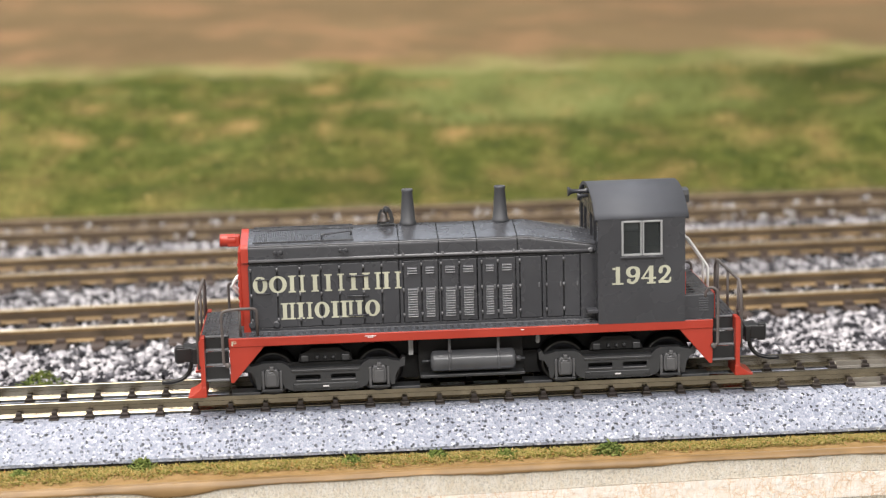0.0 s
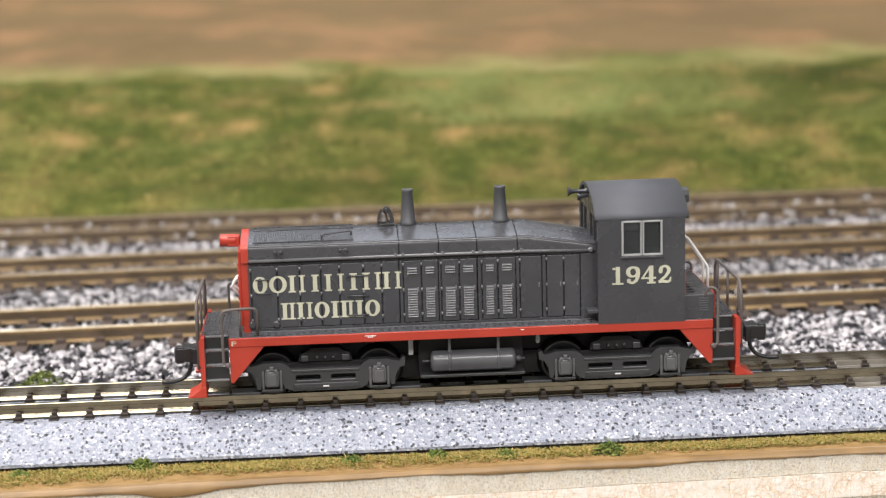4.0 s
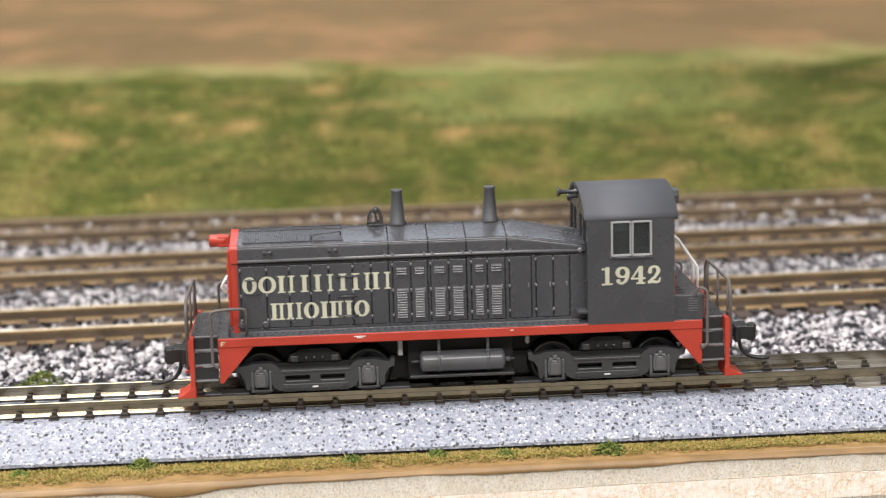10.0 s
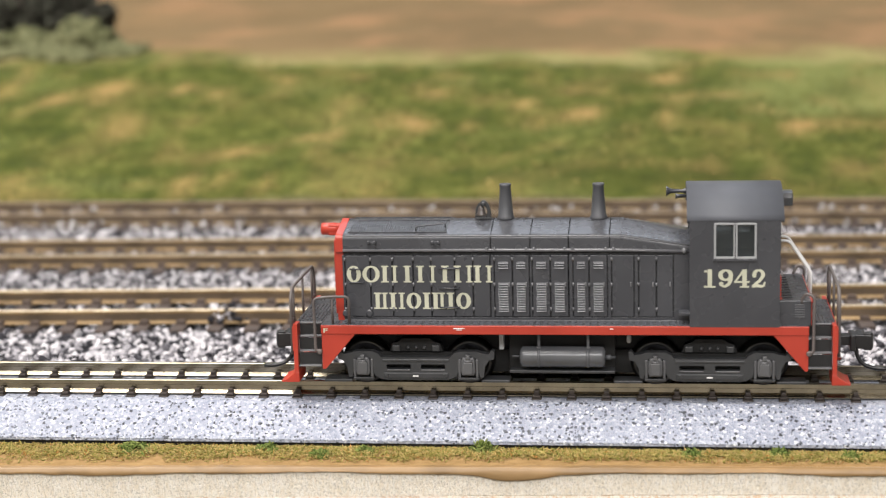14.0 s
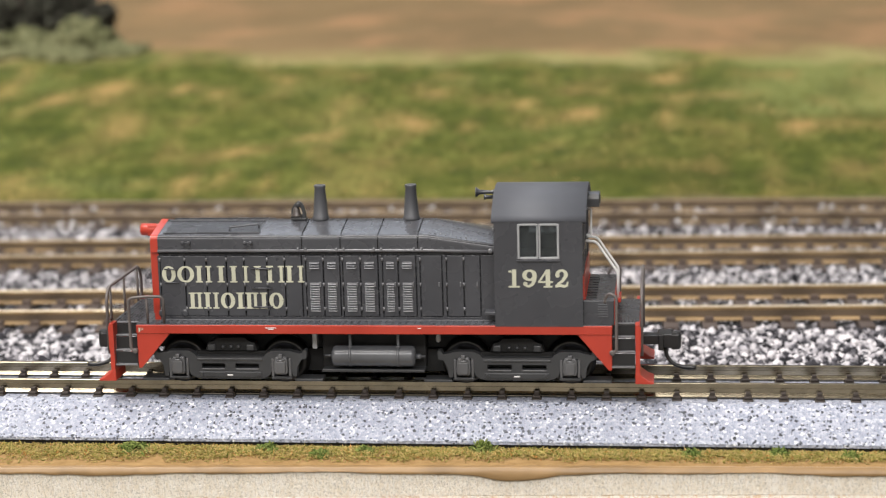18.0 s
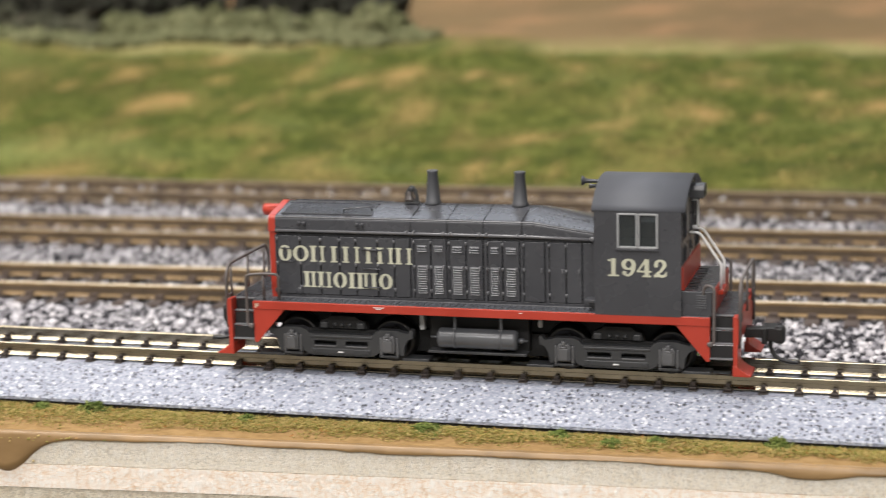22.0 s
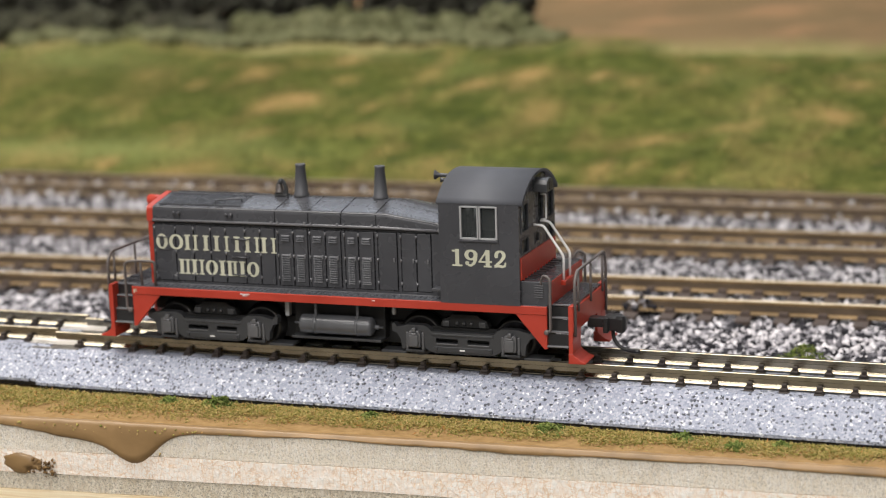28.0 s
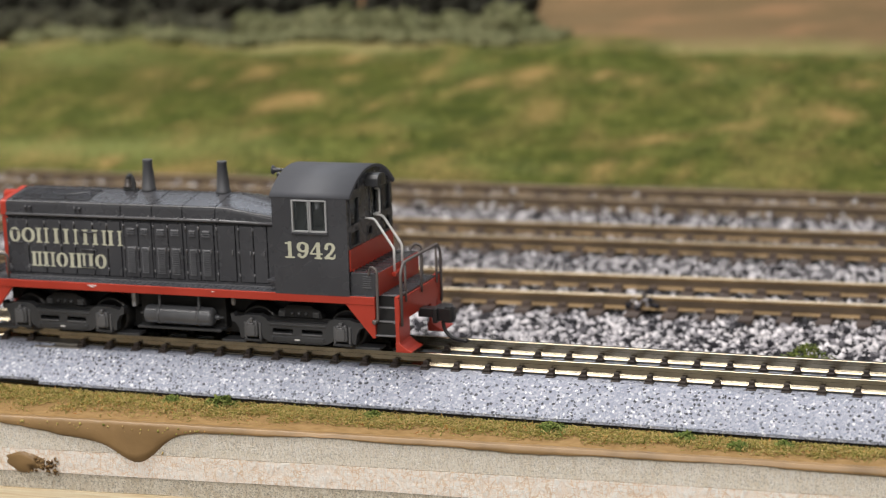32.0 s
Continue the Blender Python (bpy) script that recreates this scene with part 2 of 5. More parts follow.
def make_ground():
    """Brown painted scenery ground with turf: bare near the lip, ballast bed under the tracks, grass on the hill, dirt behind it."""
    m, nt, b = material("scenery_ground", 0.9, 0.0, 0.08)
    tc = nt.nodes.new("ShaderNodeTexCoord")
    sep = nt.nodes.new("ShaderNodeSeparateXYZ")
    nt.links.new(tc.outputs["Object"], sep.inputs[0])
    wob = noise_tex(nt, 0.05, 5)
    n_patch, n_fine, n_big = noise_tex(nt, 0.038, 4, 0.5), noise_tex(nt, 0.7, 5), noise_tex(nt, 0.012, 3)

    def mask(lo, hi, wobble):
        """0 below lo, 1 above hi (mm along y), with a wavering edge."""
        a = nt.nodes.new("ShaderNodeMath")
        a.operation = "MULTIPLY_ADD"
        a.inputs[1].default_value, a.inputs[2].default_value = wobble * MM, -0.5 * wobble * MM
        nt.links.new(wob, a.inputs[0])
        s = nt.nodes.new("ShaderNodeMath")
        nt.links.new(sep.outputs["Y"], s.inputs[0])
        nt.links.new(a.outputs[0], s.inputs[1])
        r = nt.nodes.new("ShaderNodeMapRange")
        r.inputs["From Min"].default_value, r.inputs["From Max"].default_value = lo * MM, hi * MM
        nt.links.new(s.outputs[0], r.inputs["Value"])
        return r.outputs[0]

    brown = ramp(nt, n_fine, [(0.3, (0.225, 0.14, 0.058)), (0.7, (0.325, 0.21, 0.095))])
    bed = ramp(nt, n_fine, [(0.35, (0.05, 0.05, 0.052)), (0.6, (0.15, 0.145, 0.145)), (0.8, (0.3, 0.3, 0.3))])
    verge = ramp(nt, n_fine, [(0.3, (0.07, 0.05, 0.036)), (0.7, (0.16, 0.12, 0.085))])
    green = ramp(nt, n_big, [(0.3, (0.053, 0.069, 0.013)), (0.5, (0.074, 0.089, 0.017)), (0.7, (0.103, 0.110, 0.026))])
    green = blend(nt, ramp(nt, n_fine, [(0.35, (0, 0, 0)), (0.75, (0.5,) * 3)]), green, (0.055, 0.064, 0.011))
    mott = noise_tex(nt, 0.17, 4, 0.65)
    green = blend(nt, ramp(nt, mott, [(0.5, (0, 0, 0)), (0.66, (0.75,) * 3)]), green, (0.148, 0.155, 0.04))
    green = blend(nt, ramp(nt, mott, [(0.34, (0.85,) * 3), (0.48, (0, 0, 0))]), green, (0.032, 0.047, 0.011))
    tan = ramp(nt, n_fine, [(0.3, (0.25, 0.165, 0.06)), (0.7, (0.37, 0.245, 0.10))])
    dry = nt.nodes.new("ShaderNodeAttribute")
    dry.attribute_name = "dry"
    light = nt.nodes.new("ShaderNodeAttribute")
    light.attribute_name = "light"
    deep = nt.nodes.new("ShaderNodeAttribute")
    deep.attribute_name = "deep"
    green = blend(nt, light.outputs["Fac"], green, (0.178, 0.194, 0.064))
    green = blend(nt, deep.outputs["Fac"], green, (0.04, 0.048, 0.009))
    grass = blend(nt, dry.outputs["Fac"], green, tan)
    pale = ramp(nt, n_fine, [(0.3, (0.20, 0.185, 0.07)), (0.7, (0.32, 0.275, 0.12))])
    dirt = ramp(nt, n_big, [(0.3, (0.158, 0.110, 0.055)), (0.7, (0.218, 0.148, 0.074))])
    dirt = blend(nt, ramp(nt, noise_tex(nt, 0.03, 4), [(0.48, (0, 0, 0)), (0.68, (0.75,) * 3)]), dirt, (0.31, 0.18, 0.092))
    c = blend(nt, mask(11, 14, 1), brown, bed)
    c = blend(nt, mask(160, 168, 8), c, verge)
    c = blend(nt, mask(194, 200, 10), c, grass)
    crest = nt.nodes.new("ShaderNodeMath")
    crest.operation = "MULTIPLY"
    nt.links.new(mask(316, 324, 30), crest.inputs[0])
    nt.links.new(ramp(nt, noise_tex(nt, 0.022, 3), [(0.40, (0.1,) * 3), (0.56, (0.9,) * 3)]), crest.inputs[1])
    c = blend(nt, crest.outputs[0], c, pale)
    c = blend(nt, mask(326, 344, 44), c, dirt)
    nt.links.new(c, b.inputs["Base Color"])
    bump(nt, b, noise_tex(nt, 0.5, 6), 0.6, 0.6)
    return m


GROUND = make_ground()


def make_wood(name, a, c, grain_x, grain_z, rough=0.7, fleck=0.4, depth=0.12, crack=None, grit=0.0):
    """Cut veneer: long grain, wide stains, gritty pores and, where given, fine cracks of another colour."""
    m, nt, b = material(name, rough)
    tc = nt.nodes.new("ShaderNodeTexCoord")

    def stretched(sx, sz):
        mp = nt.nodes.new("ShaderNodeMapping")
        mp.inputs["Scale"].default_value = (1000 * sx, 300, 1000 * sz)
        nt.links.new(tc.outputs["Object"], mp.inputs[0])
        return mp.outputs[0]

    n = noise_tex(nt, 1, 5, 0.6, stretched(grain_x, grain_z))
    wide = noise_tex(nt, 1, 4, 0.6, stretched(0.45, 0.1))
    pores = noise_tex(nt, 3.4, 4, 0.7)
    col = ramp(nt, n, [(0.36, a), (0.62, c)])
    col = blend(nt, ramp(nt, wide, [(0.35, (0, 0, 0)), (0.7, (fleck,) * 3)]), col, (0.86 * a[0], 0.80 * a[1], 0.70 * a[2]))
    if grit:
        col = blend(nt, ramp(nt, pores, [(0.36, (grit,) * 3), (0.50, (0, 0, 0))]), col, tuple(0.42 * v for v in a))
    if crack:
        for sx, sz, width in ((0.45, 1.5, 0.05), (1.1, 0.3, 0.05)):
            v = nt.nodes.new("ShaderNodeTexVoronoi")
            v.feature = "DISTANCE_TO_EDGE"
            v.inputs["Scale"].default_value = 1.0
            warp = nt.nodes.new("ShaderNodeVectorMath")
            warp.operation = "MULTIPLY_ADD"
            warp.inputs[1].default_value = (0.5, 0.5, 0.5)
            wn = node(nt, "ShaderNodeTexNoise", Scale=1.6, Detail=3.0)
            base = stretched(sx, sz)
            nt.links.new(base, wn.inputs["Vector"])
            nt.links.new(wn.outputs["Color"], warp.inputs[0])
            nt.links.new(base, warp.inputs[2])
            nt.links.new(warp.outputs[0], v.inputs["Vector"])
            line = ramp(nt, v.outputs["Distance"], [(0.0, (0.85,) * 3), (width, (0, 0, 0))])
            gate = nt.nodes.new("ShaderNodeMath")
            gate.operation = "MULTIPLY"
            nt.links.new(line, gate.inputs[0])
            nt.links.new(ramp(nt, noise_tex(nt, 0.35, 3), [(0.36, (0, 0, 0)), (0.54, (1, 1, 1))]), gate.inputs[1])
            col = blend(nt, gate.outputs[0], col, crack)
    nt.links.new(col, b.inputs["Base Color"])
    both = nt.nodes.new("ShaderNodeMath")
    both.operation = "MULTIPLY_ADD"
    both.inputs[1].default_value = 0.7 if grit else 0.25
    nt.links.new(pores, both.inputs[0])
    nt.links.new(n, both.inputs[2])
    bump(nt, b, both.outputs[0], 0.8, depth)
    return m


PLY_GREY = make_wood("ply_end_grain", (0.88, 0.79, 0.64), (0.98, 0.93, 0.83), 3.2, 1.0, depth=0.5, fleck=0.3, grit=0.55)
PLY_COARSE = make_wood("ply_torn_end_grain", (0.74, 0.64, 0.48), (0.98, 0.91, 0.77), 1.9, 0.9, depth=0.9, fleck=0.35, grit=0.8)
PLY_PINK = make_wood("ply_pink_veneer", (0.95, 0.82, 0.69), (0.98, 0.94, 0.87), 1.6, 0.9, depth=0.5, fleck=0.15, crack=(0.78, 0.54, 0.33))
PLY_CREAM = make_wood("ply_cream_veneer", (0.80, 0.62, 0.38), (0.93, 0.81, 0.58), 0.06, 2.6, fleck=0.15)
BROWN_PAINT = paint("brown_latex_paint", (0.24, 0.145, 0.057), 0.4, 0.2, 0.6)
WALL_PAINT = paint("off_white_wall_paint", (0.62, 0.60, 0.56), 0.8, 0.04)
CARPET = paint("grey_carpet", (0.16, 0.155, 0.15), 0.95, 0.2)
CEILING_PAINT = paint("white_ceiling_paint", (0.78, 0.78, 0.76), 0.9, 0.03)


# ---------------------------------------------------------------- mesh helpers (millimetres)
def part(name, bm, mat, parent=None, label="", at=None):
    """One bmesh in millimetres as one mesh object, under a thing or a part."""
    me = bpy.data.meshes.new(name)
    bm.to_mesh(me)
    bm.free()
    me.transform(Matrix.Scale(MM, 4))
    me.materials.append(mat)
    ob = new(name, me)
    if at:
        ob.location = [v * MM for v in at]
    if parent:
        ob.parent = parent
    if label:
        tagged(ob, label)
    return ob


def thing(name, label, category, group="", kind="", at=(0, 0, 0)):
    ob = new(name)
    ob.empty_display_size = 0.005
    ob.location = [v * MM for v in at]
    return tagged(ob, label, category, group, kind)


def bx(x0, x1, y0, y1, z0, z1, bev=0.0, bm=None):
    """A box with softened edges, alone or added to bm."""
    b = bmesh.new()
    bmesh.ops.create_cube(b, size=1)
    for v in b.verts:
        v.co = ((x0 + x1) / 2 + v.co.x * (x1 - x0), (y0 + y1) / 2 + v.co.y * (y1 - y0), (z0 + z1) / 2 + v.co.z * (z1 - z0))
    if bev:
        bmesh.ops.bevel(b, geom=b.edges[:], offset=bev, segments=2, affect="EDGES", profile=0.5)
    return merge(bm, b)


def merge(bm, b):
    if bm is None:
        return b
    table = {v: bm.verts.new(v.co) for v in b.verts}
    for f in b.faces:
        g = bm.faces.new([table[v] for v in f.verts])
        g.smooth = f.smooth
    b.free()
    return bm


def prism(points, axis, lo, hi, bm=None, bev=0.0):
    """A polygon in the plane across axis, pushed from lo to hi. points: (x, z) for axis y, (y, z) for x, (x, y) for z."""
    b = bmesh.new()

    def put(p, d):
        return {"y": (p[0], d, p[1]), "x": (d, p[0], p[1]), "z": (p[0], p[1], d)}[axis]

    lo_v, hi_v = [b.verts.new(put(p, lo)) for p in points], [b.verts.new(put(p, hi)) for p in points]
    b.faces.new(lo_v), b.faces.new(hi_v[::-1])
    for i in range(len(points)):
        j = (i + 1) % len(points)
        b.faces.new((lo_v[j], lo_v[i], hi_v[i], hi_v[j]))
    bmesh.ops.recalc_face_normals(b, faces=b.faces[:])
    if bev:
        bmesh.ops.bevel(b, geom=b.edges[:], offset=bev, segments=2, affect="EDGES", profile=0.5)
    return merge(bm, b)


def turned(rings, start, way, seg=16, bm=None, caps=True):
    """A turned body: rings of (distance along way, radius) from start."""
    b = bmesh.new()
    way = Vector(way).normalized()
    side = way.cross(Vector((0.3, 0.9, 0.1)) if abs(way.y) < 0.9 else Vector((1, 0, 0))).normalized()
    up = way.cross(side)
    loops = []
    for d, r in rings:
        c = Vector(start) + way * d
        loops.append([b.verts.new(c + (side * math.cos(a) + up * math.sin(a)) * r) for a in [2 * math.pi * k / seg for k in range(seg)]])
    for l0, l1 in zip(loops, loops[1:]):
        for k in range(seg):
            f = b.faces.new((l0[k], l0[(k + 1) % seg], l1[(k + 1) % seg], l1[k]))
            f.smooth = True
    if caps:
        b.faces.new(loops[0][::-1]), b.faces.new(loops[-1])
    bmesh.ops.recalc_face_normals(b, faces=b.faces[:])
    return merge(bm, b)


def tube(points, r, seg=8, bm=None, close_turn=0.0):
    """A round bar along points, with its corners rounded."""
    pts = [Vector(p) for p in points]
    if close_turn:
        out = [pts[0]]
        for a, p, c in zip(pts, pts[1:], pts[2:]):
            k = min(close_turn, (a - p).length * 0.45, (c - p).length * 0.45)
            s, e = p + (a - p).normalized() * k, p + (c - p).normalized() * k
            for i in range(5):
                t = i / 4
                out.append(s * (1 - t) ** 2 + p * 2 * t * (1 - t) + e * t * t)
        pts = out + [pts[-1]]
    b = bmesh.new()
    loops, side = [], None
    for i, p in enumerate(pts):
        d = (pts[min(i + 1, len(pts) - 1)] - pts[max(i - 1, 0)]).normalized()
        if side is None:
            side = d.cross(Vector((0.2, 0.5, 0.84))).normalized()
        side = (side - d * side.dot(d)).normalized()
        up = d.cross(side)
        loops.append([b.verts.new(p + (side * math.cos(a) + up * math.sin(a)) * r) for a in [2 * math.pi * k / seg for k in range(seg)]])
    for l0, l1 in zip(loops, loops[1:]):
        for k in range(seg):
            f = b.faces.new((l0[k], l0[(k + 1) % seg], l1[(k + 1) % seg], l1[k]))
            f.smooth = True
    b.faces.new(loops[0][::-1]), b.faces.new(loops[-1])
    bmesh.ops.recalc_face_normals(b, faces=b.faces[:])
    return merge(bm, b)


CUBE_CORNERS = np.array([(x, y, z) for x in (-1, 1) for y in (-1, 1) for z in (-1, 1)], float)
CUBE_TRIS = np.array([(0, 1, 3), (0, 3, 2), (4, 6, 7), (4, 7, 5), (0, 4, 5), (0, 5, 1), (2, 3, 7), (2, 7, 6), (0, 2, 6), (0, 6, 4), (1, 5, 7), (1, 7, 3)])
CHIP_CORNERS = np.array([(1.35, 0, 0), (-1.35, 0, 0), (0, 1.35, 0), (0, -1.35, 0), (0, 0, 1.35), (0, 0, -1.35)])
CHIP_TRIS = np.array([(0, 2, 4), (2, 1, 4), (1, 3, 4), (3, 0, 4), (2, 0, 5), (1, 2, 5), (3, 1, 5), (0, 3, 5)])
BLADE_CORNERS = np.array([(1.5, 0, 0), (-1.5, 0, 0), (0, 1, 0), (0, -0.5, 0.87), (0, -0.5, -0.87)])
BLADE_TRIS = np.array([(0, 2, 3), (0, 3, 4), (0, 4, 2), (1, 3, 2), (1, 4, 3), (1, 2, 4)])
SHAPES = {"stone": (CUBE_CORNERS, CUBE_TRIS), "chip": (CHIP_CORNERS, CHIP_TRIS), "blade": (BLADE_CORNERS, BLADE_TRIS)}


def grains(name, centres, sizes, mat, seed, squash=0.75, jag=0.55, parent=None, stretch=1.0, shape="stone"):
    """Loose angular grains (millimetres) in one mesh."""
    rng = np.random.default_rng(seed)
    corners, faces = SHAPES[shape]
    n, m = len(centres), len(corners)
    v = corners[None] * 0.5 + rng.uniform(-jag, jag, (n, m, 3)) * 0.5
    v *= (sizes[:, None] * rng.uniform(0.7, 1.25, (n, 3)))[:, None, :]
    v[:, :, 2] *= squash
    v *= (stretch, 1 / stretch ** 0.6, 1 / stretch ** 0.6)
    ax = rng.normal(size=(n, 3))
    ax /= np.linalg.norm(ax, axis=1)[:, None]
    an = rng.uniform(0, 6.28, n)
    k = np.zeros((n, 3, 3))
    k[:, 0, 1], k[:, 0, 2], k[:, 1, 0], k[:, 1, 2], k[:, 2, 0], k[:, 2, 1] = -ax[:, 2], ax[:, 1], ax[:, 2], -ax[:, 0], -ax[:, 1], ax[:, 0]
    r = np.eye(3)[None] + np.sin(an)[:, None, None] * k + (1 - np.cos(an))[:, None, None] * (k @ k)
    v = np.einsum("nij,nvj->nvi", r, v) + centres[:, None, :]
    tris = (faces[None] + m * np.arange(n)[:, None, None]).reshape(-1, 3)
    me = bpy.data.meshes.new(name)
    me.vertices.add(n * m)
    me.vertices.foreach_set("co", (v * MM).ravel())
    me.loops.add(tris.size)
    me.loops.foreach_set("vertex_index", tris.ravel())
    me.polygons.add(len(tris))
    me.polygons.foreach_set("loop_start", np.arange(len(tris)) * 3)
    me.update(calc_edges=True)
    me.materials.append(mat)
    ob = new(name, me)
    if parent:
        ob.parent = parent
    return ob


# ---------------------------------------------------------------- layout ground and board
def lip_y(x):
    """The front edge of the painted scenery."""
    return -18.75 + 0.0215 * x - 0.00013 * x * x


def lip_drop(x):
    """How far the paint runs down the board's edge."""
    d = 0.45 + 0.2 * math.sin(x * 0.11) + 0.12 * math.sin(x * 0.31 + 1) + 0.12 * noise.noise(Vector((x * 0.35, 0, 0)))
    d += 3.9 * math.exp(-((x + 160.0) / 4.4) ** 2) + 2.3 * math.exp(-((x + 168) / 11.0) ** 2)
    return d + 0.9 * math.exp(-((x + 42.5) / 5.0) ** 2)


def ground_z(x, y):
    n = noise.noise(Vector((x * 0.03, y * 0.03, 0.0))), noise.noise(Vector((x * 0.011, y * 0.011, 3.0)))
    if y < 12:
        return -8.15 + 0.12 * n[0]
    if y < 18:
        return -8.15 - 1.4 * (y - 12) / 6
    if y < 192:
        return -9.55 + 0.25 * n[0]
    if y < 335:
        t = (y - 192) / 143
        return -9.4 + 27.5 * t ** 0.9 + 2.0 * n[0] * min(1, t * 5) + 3.0 * n[1] * min(1, t * 3)
    t = (y - 335) / 300
    return 18.1 + 2.0 * n[0] * max(0.2, 1 - t) + 3.0 * n[1] + 18 * t


DRY_SPOTS = [(-103, 252), (-92, 256), (-89, 286), (-77, 255), (-58, 256), (-63, 274), (-50, 290), (-40, 287), (-43, 267), (-22, 303), (-5, 286), (-21, 259), (15, 247),
             (43, 239), (55, 241), (72, 217), (80, 208), (96, 247), (-171, 291), (-193, 297), (-207, 284), (-180, 254), (-141, 238), (-151, 216), (-140, 216), (-139, 301),
             (-123, 243), (-114, 248), (-157, 286), (-127, 207), (-262, 269), (-270, 257), (-255, 287), (-263, 314), (-287, 297), (-308, 286), (-234, 257), (-200, 208),
             (-297, 204), (-275, 201), (-215, 269)]


def dryness(x, y):
    d = sum(math.exp(-((x - a) / (4.2 + 1.8 * math.sin(a))) ** 2 - ((y - b) / (5.8 + 1.5 * math.sin(b))) ** 2) for a, b in DRY_SPOTS)
    w = noise.noise(Vector((x * 0.09, y * 0.07, 1.0)))
    wide = noise.noise(Vector((x * 0.035, y * 0.04, 6.0)))
    foot = math.exp(-((y - 203) / 7) ** 2) * (0.5 * noise.noise(Vector((x * 0.04, 0, 5))))
    d *= 0.5 if x > 20 else 1.0
    return max(0.0, min(0.9, d * (0.6 + 0.75 * w) + max(0, w - 0.05) * 0.6 + max(0, wide) * 0.25 + max(0, foot)))


def depth_of_green(x, y):
    """Where the turf is darkest."""
    a = math.exp(-((x - 136) / 28) ** 2 - ((y - 292) / 24) ** 2) + 0.55 * math.exp(-((x + 330) / 70) ** 2 - ((y - 290) / 28) ** 2)
    a += 0.6 * math.exp(-((x + 15) / 45) ** 2 - ((y - 212) / 14) ** 2)
    return max(0.0, min(1.0, a + 0.9 * max(0, noise.noise(Vector((x * 0.05, y * 0.045, 21.0))) - 0.15)))


def lightness(x, y):
    a = math.exp(-((x - 52) / 52) ** 4 - ((y - 298) / 34) ** 4)
    b = math.exp(-((x + 320) / 65) ** 2 - ((y - 217) / 11) ** 2) + math.exp(-((x + 370) / 40) ** 2 - ((y - 305) / 14) ** 2)
    w = noise.noise(Vector((x * 0.03, y * 0.05, 9.0)))
    return max(0.0, min(1.0, a * (0.85 + 0.6 * w) + 0.9 * b + 0.5 * max(0, w - 0.1)))


def build_ground():
    xs = [-520 + 5.0 * i for i in range(0, 41)] + [-315 + 3.0 * i for i in range(0, 151)] + [140 + 6 * i for i in range(0, 40)]
    ys = [-2, 2, 6, 12, 14, 16, 18] + [24 + 12 * i for i in range(14)] + [192 + 4.5 * i for i in range(33)] + [344 + 10 * i for i in range(26)] + [640, 720, 820, 950, 1100]
    bm = bmesh.new()
    rows = []
    for x in xs:
        e = lip_y(x)
        col = [(x, e + 0.62, -8.3), (x, e + 0.9, -8.12)]
        for k in (0.25, 0.5, 0.75):
            y = e + 0.9 + k * (-3 - e)
            col.append((x, y, ground_z(x, y)))
        col += [(x, y, ground_z(x, y)) for y in ys]
        rows.append([bm.verts.new(c) for c in col])
    for a, b in zip(rows, rows[1:]):
        for i in range(len(a) - 1):
            f = bm.faces.new((a[i], b[i], b[i + 1], a[i + 1]))
            f.smooth = True
    g = part("ground", bm, GROUND)
    for name, fn in (("dry", dryness), ("light", lightness), ("deep", depth_of_green)):
        at = g.data.attributes.new(name, "FLOAT", "POINT")
        at.data.foreach_set("value", [fn(v.co.x * 1000, v.co.y * 1000) if v.co.y > 0.18 else 0.0 for v in g.data.vertices])
    tagged(g, "brown scenery ground with ballast bed, grassy hill and dirt", "ground", kind="structure")
    # paint skin that runs over the edge of the board
    bm = bmesh.new()
    rows = []
    for i in range(0, 601):
        x = -330 + i * 0.9
        e, d = lip_y(x), lip_drop(x)
        prof = [(0.95, -8.13), (0.6, -8.06), (0.2, -8.08), (-0.1, -8.25), (-0.22, -8.6)]
        steps = 7
        for k in range(1, steps + 1):
            t = k / steps
            out = -0.25 - 0.30 * math.sin(t * math.pi * 0.9) * min(1.0, d / 3) - 0.5 * max(0, d - 4) / 3 * math.exp(-((t - 0.85) / 0.2) ** 2)
            prof.append((out if k < steps else 0.12, -8.6 - d * t))
        rows.append([bm.verts.new((x, e + py, pz + 0.06 * noise.noise(Vector((x * 0.5, pz, 0))) + 0.05 * noise.noise(Vector((x * 1.7, pz * 2, 4))))) for py, pz in prof])
    for a, b in zip(rows, rows[1:]):
        for i in range(len(a) - 1):
            bm.faces.new((a[i], a[i + 1], b[i + 1], b[i])).smooth = True
    bmesh.ops.recalc_face_normals(bm, faces=bm.faces[:])
    lip = part("painted_edge", bm, BROWN_PAINT)
    tagged(lip, "thick brown paint run over the board's front edge", "paint edge", kind="structure")
    # a splash of paint lower down
    bm = bmesh.new()
    bmesh.ops.create_icosphere(bm, subdivisions=3, radius=1)
    for v in bm.verts:
        w = 1 + 0.35 * noise.noise(v.co * 2.1) + 0.3 * noise.noise(v.co * 6)
        v.co = Vector((v.co.x * 3.5 * w, v.co.y * 0.6, v.co.z * 1.6 * w - 0.25 * v.co.x))
    for f in bm.faces:
        f.smooth = True
    blob = part("paint_splash", bm, BROWN_PAINT, at=(-179.8, lip_y(-179.8) + 0.05, -15.4))
    tagged(blob, "dried brown paint splash on the plywood edge", "paint splash")


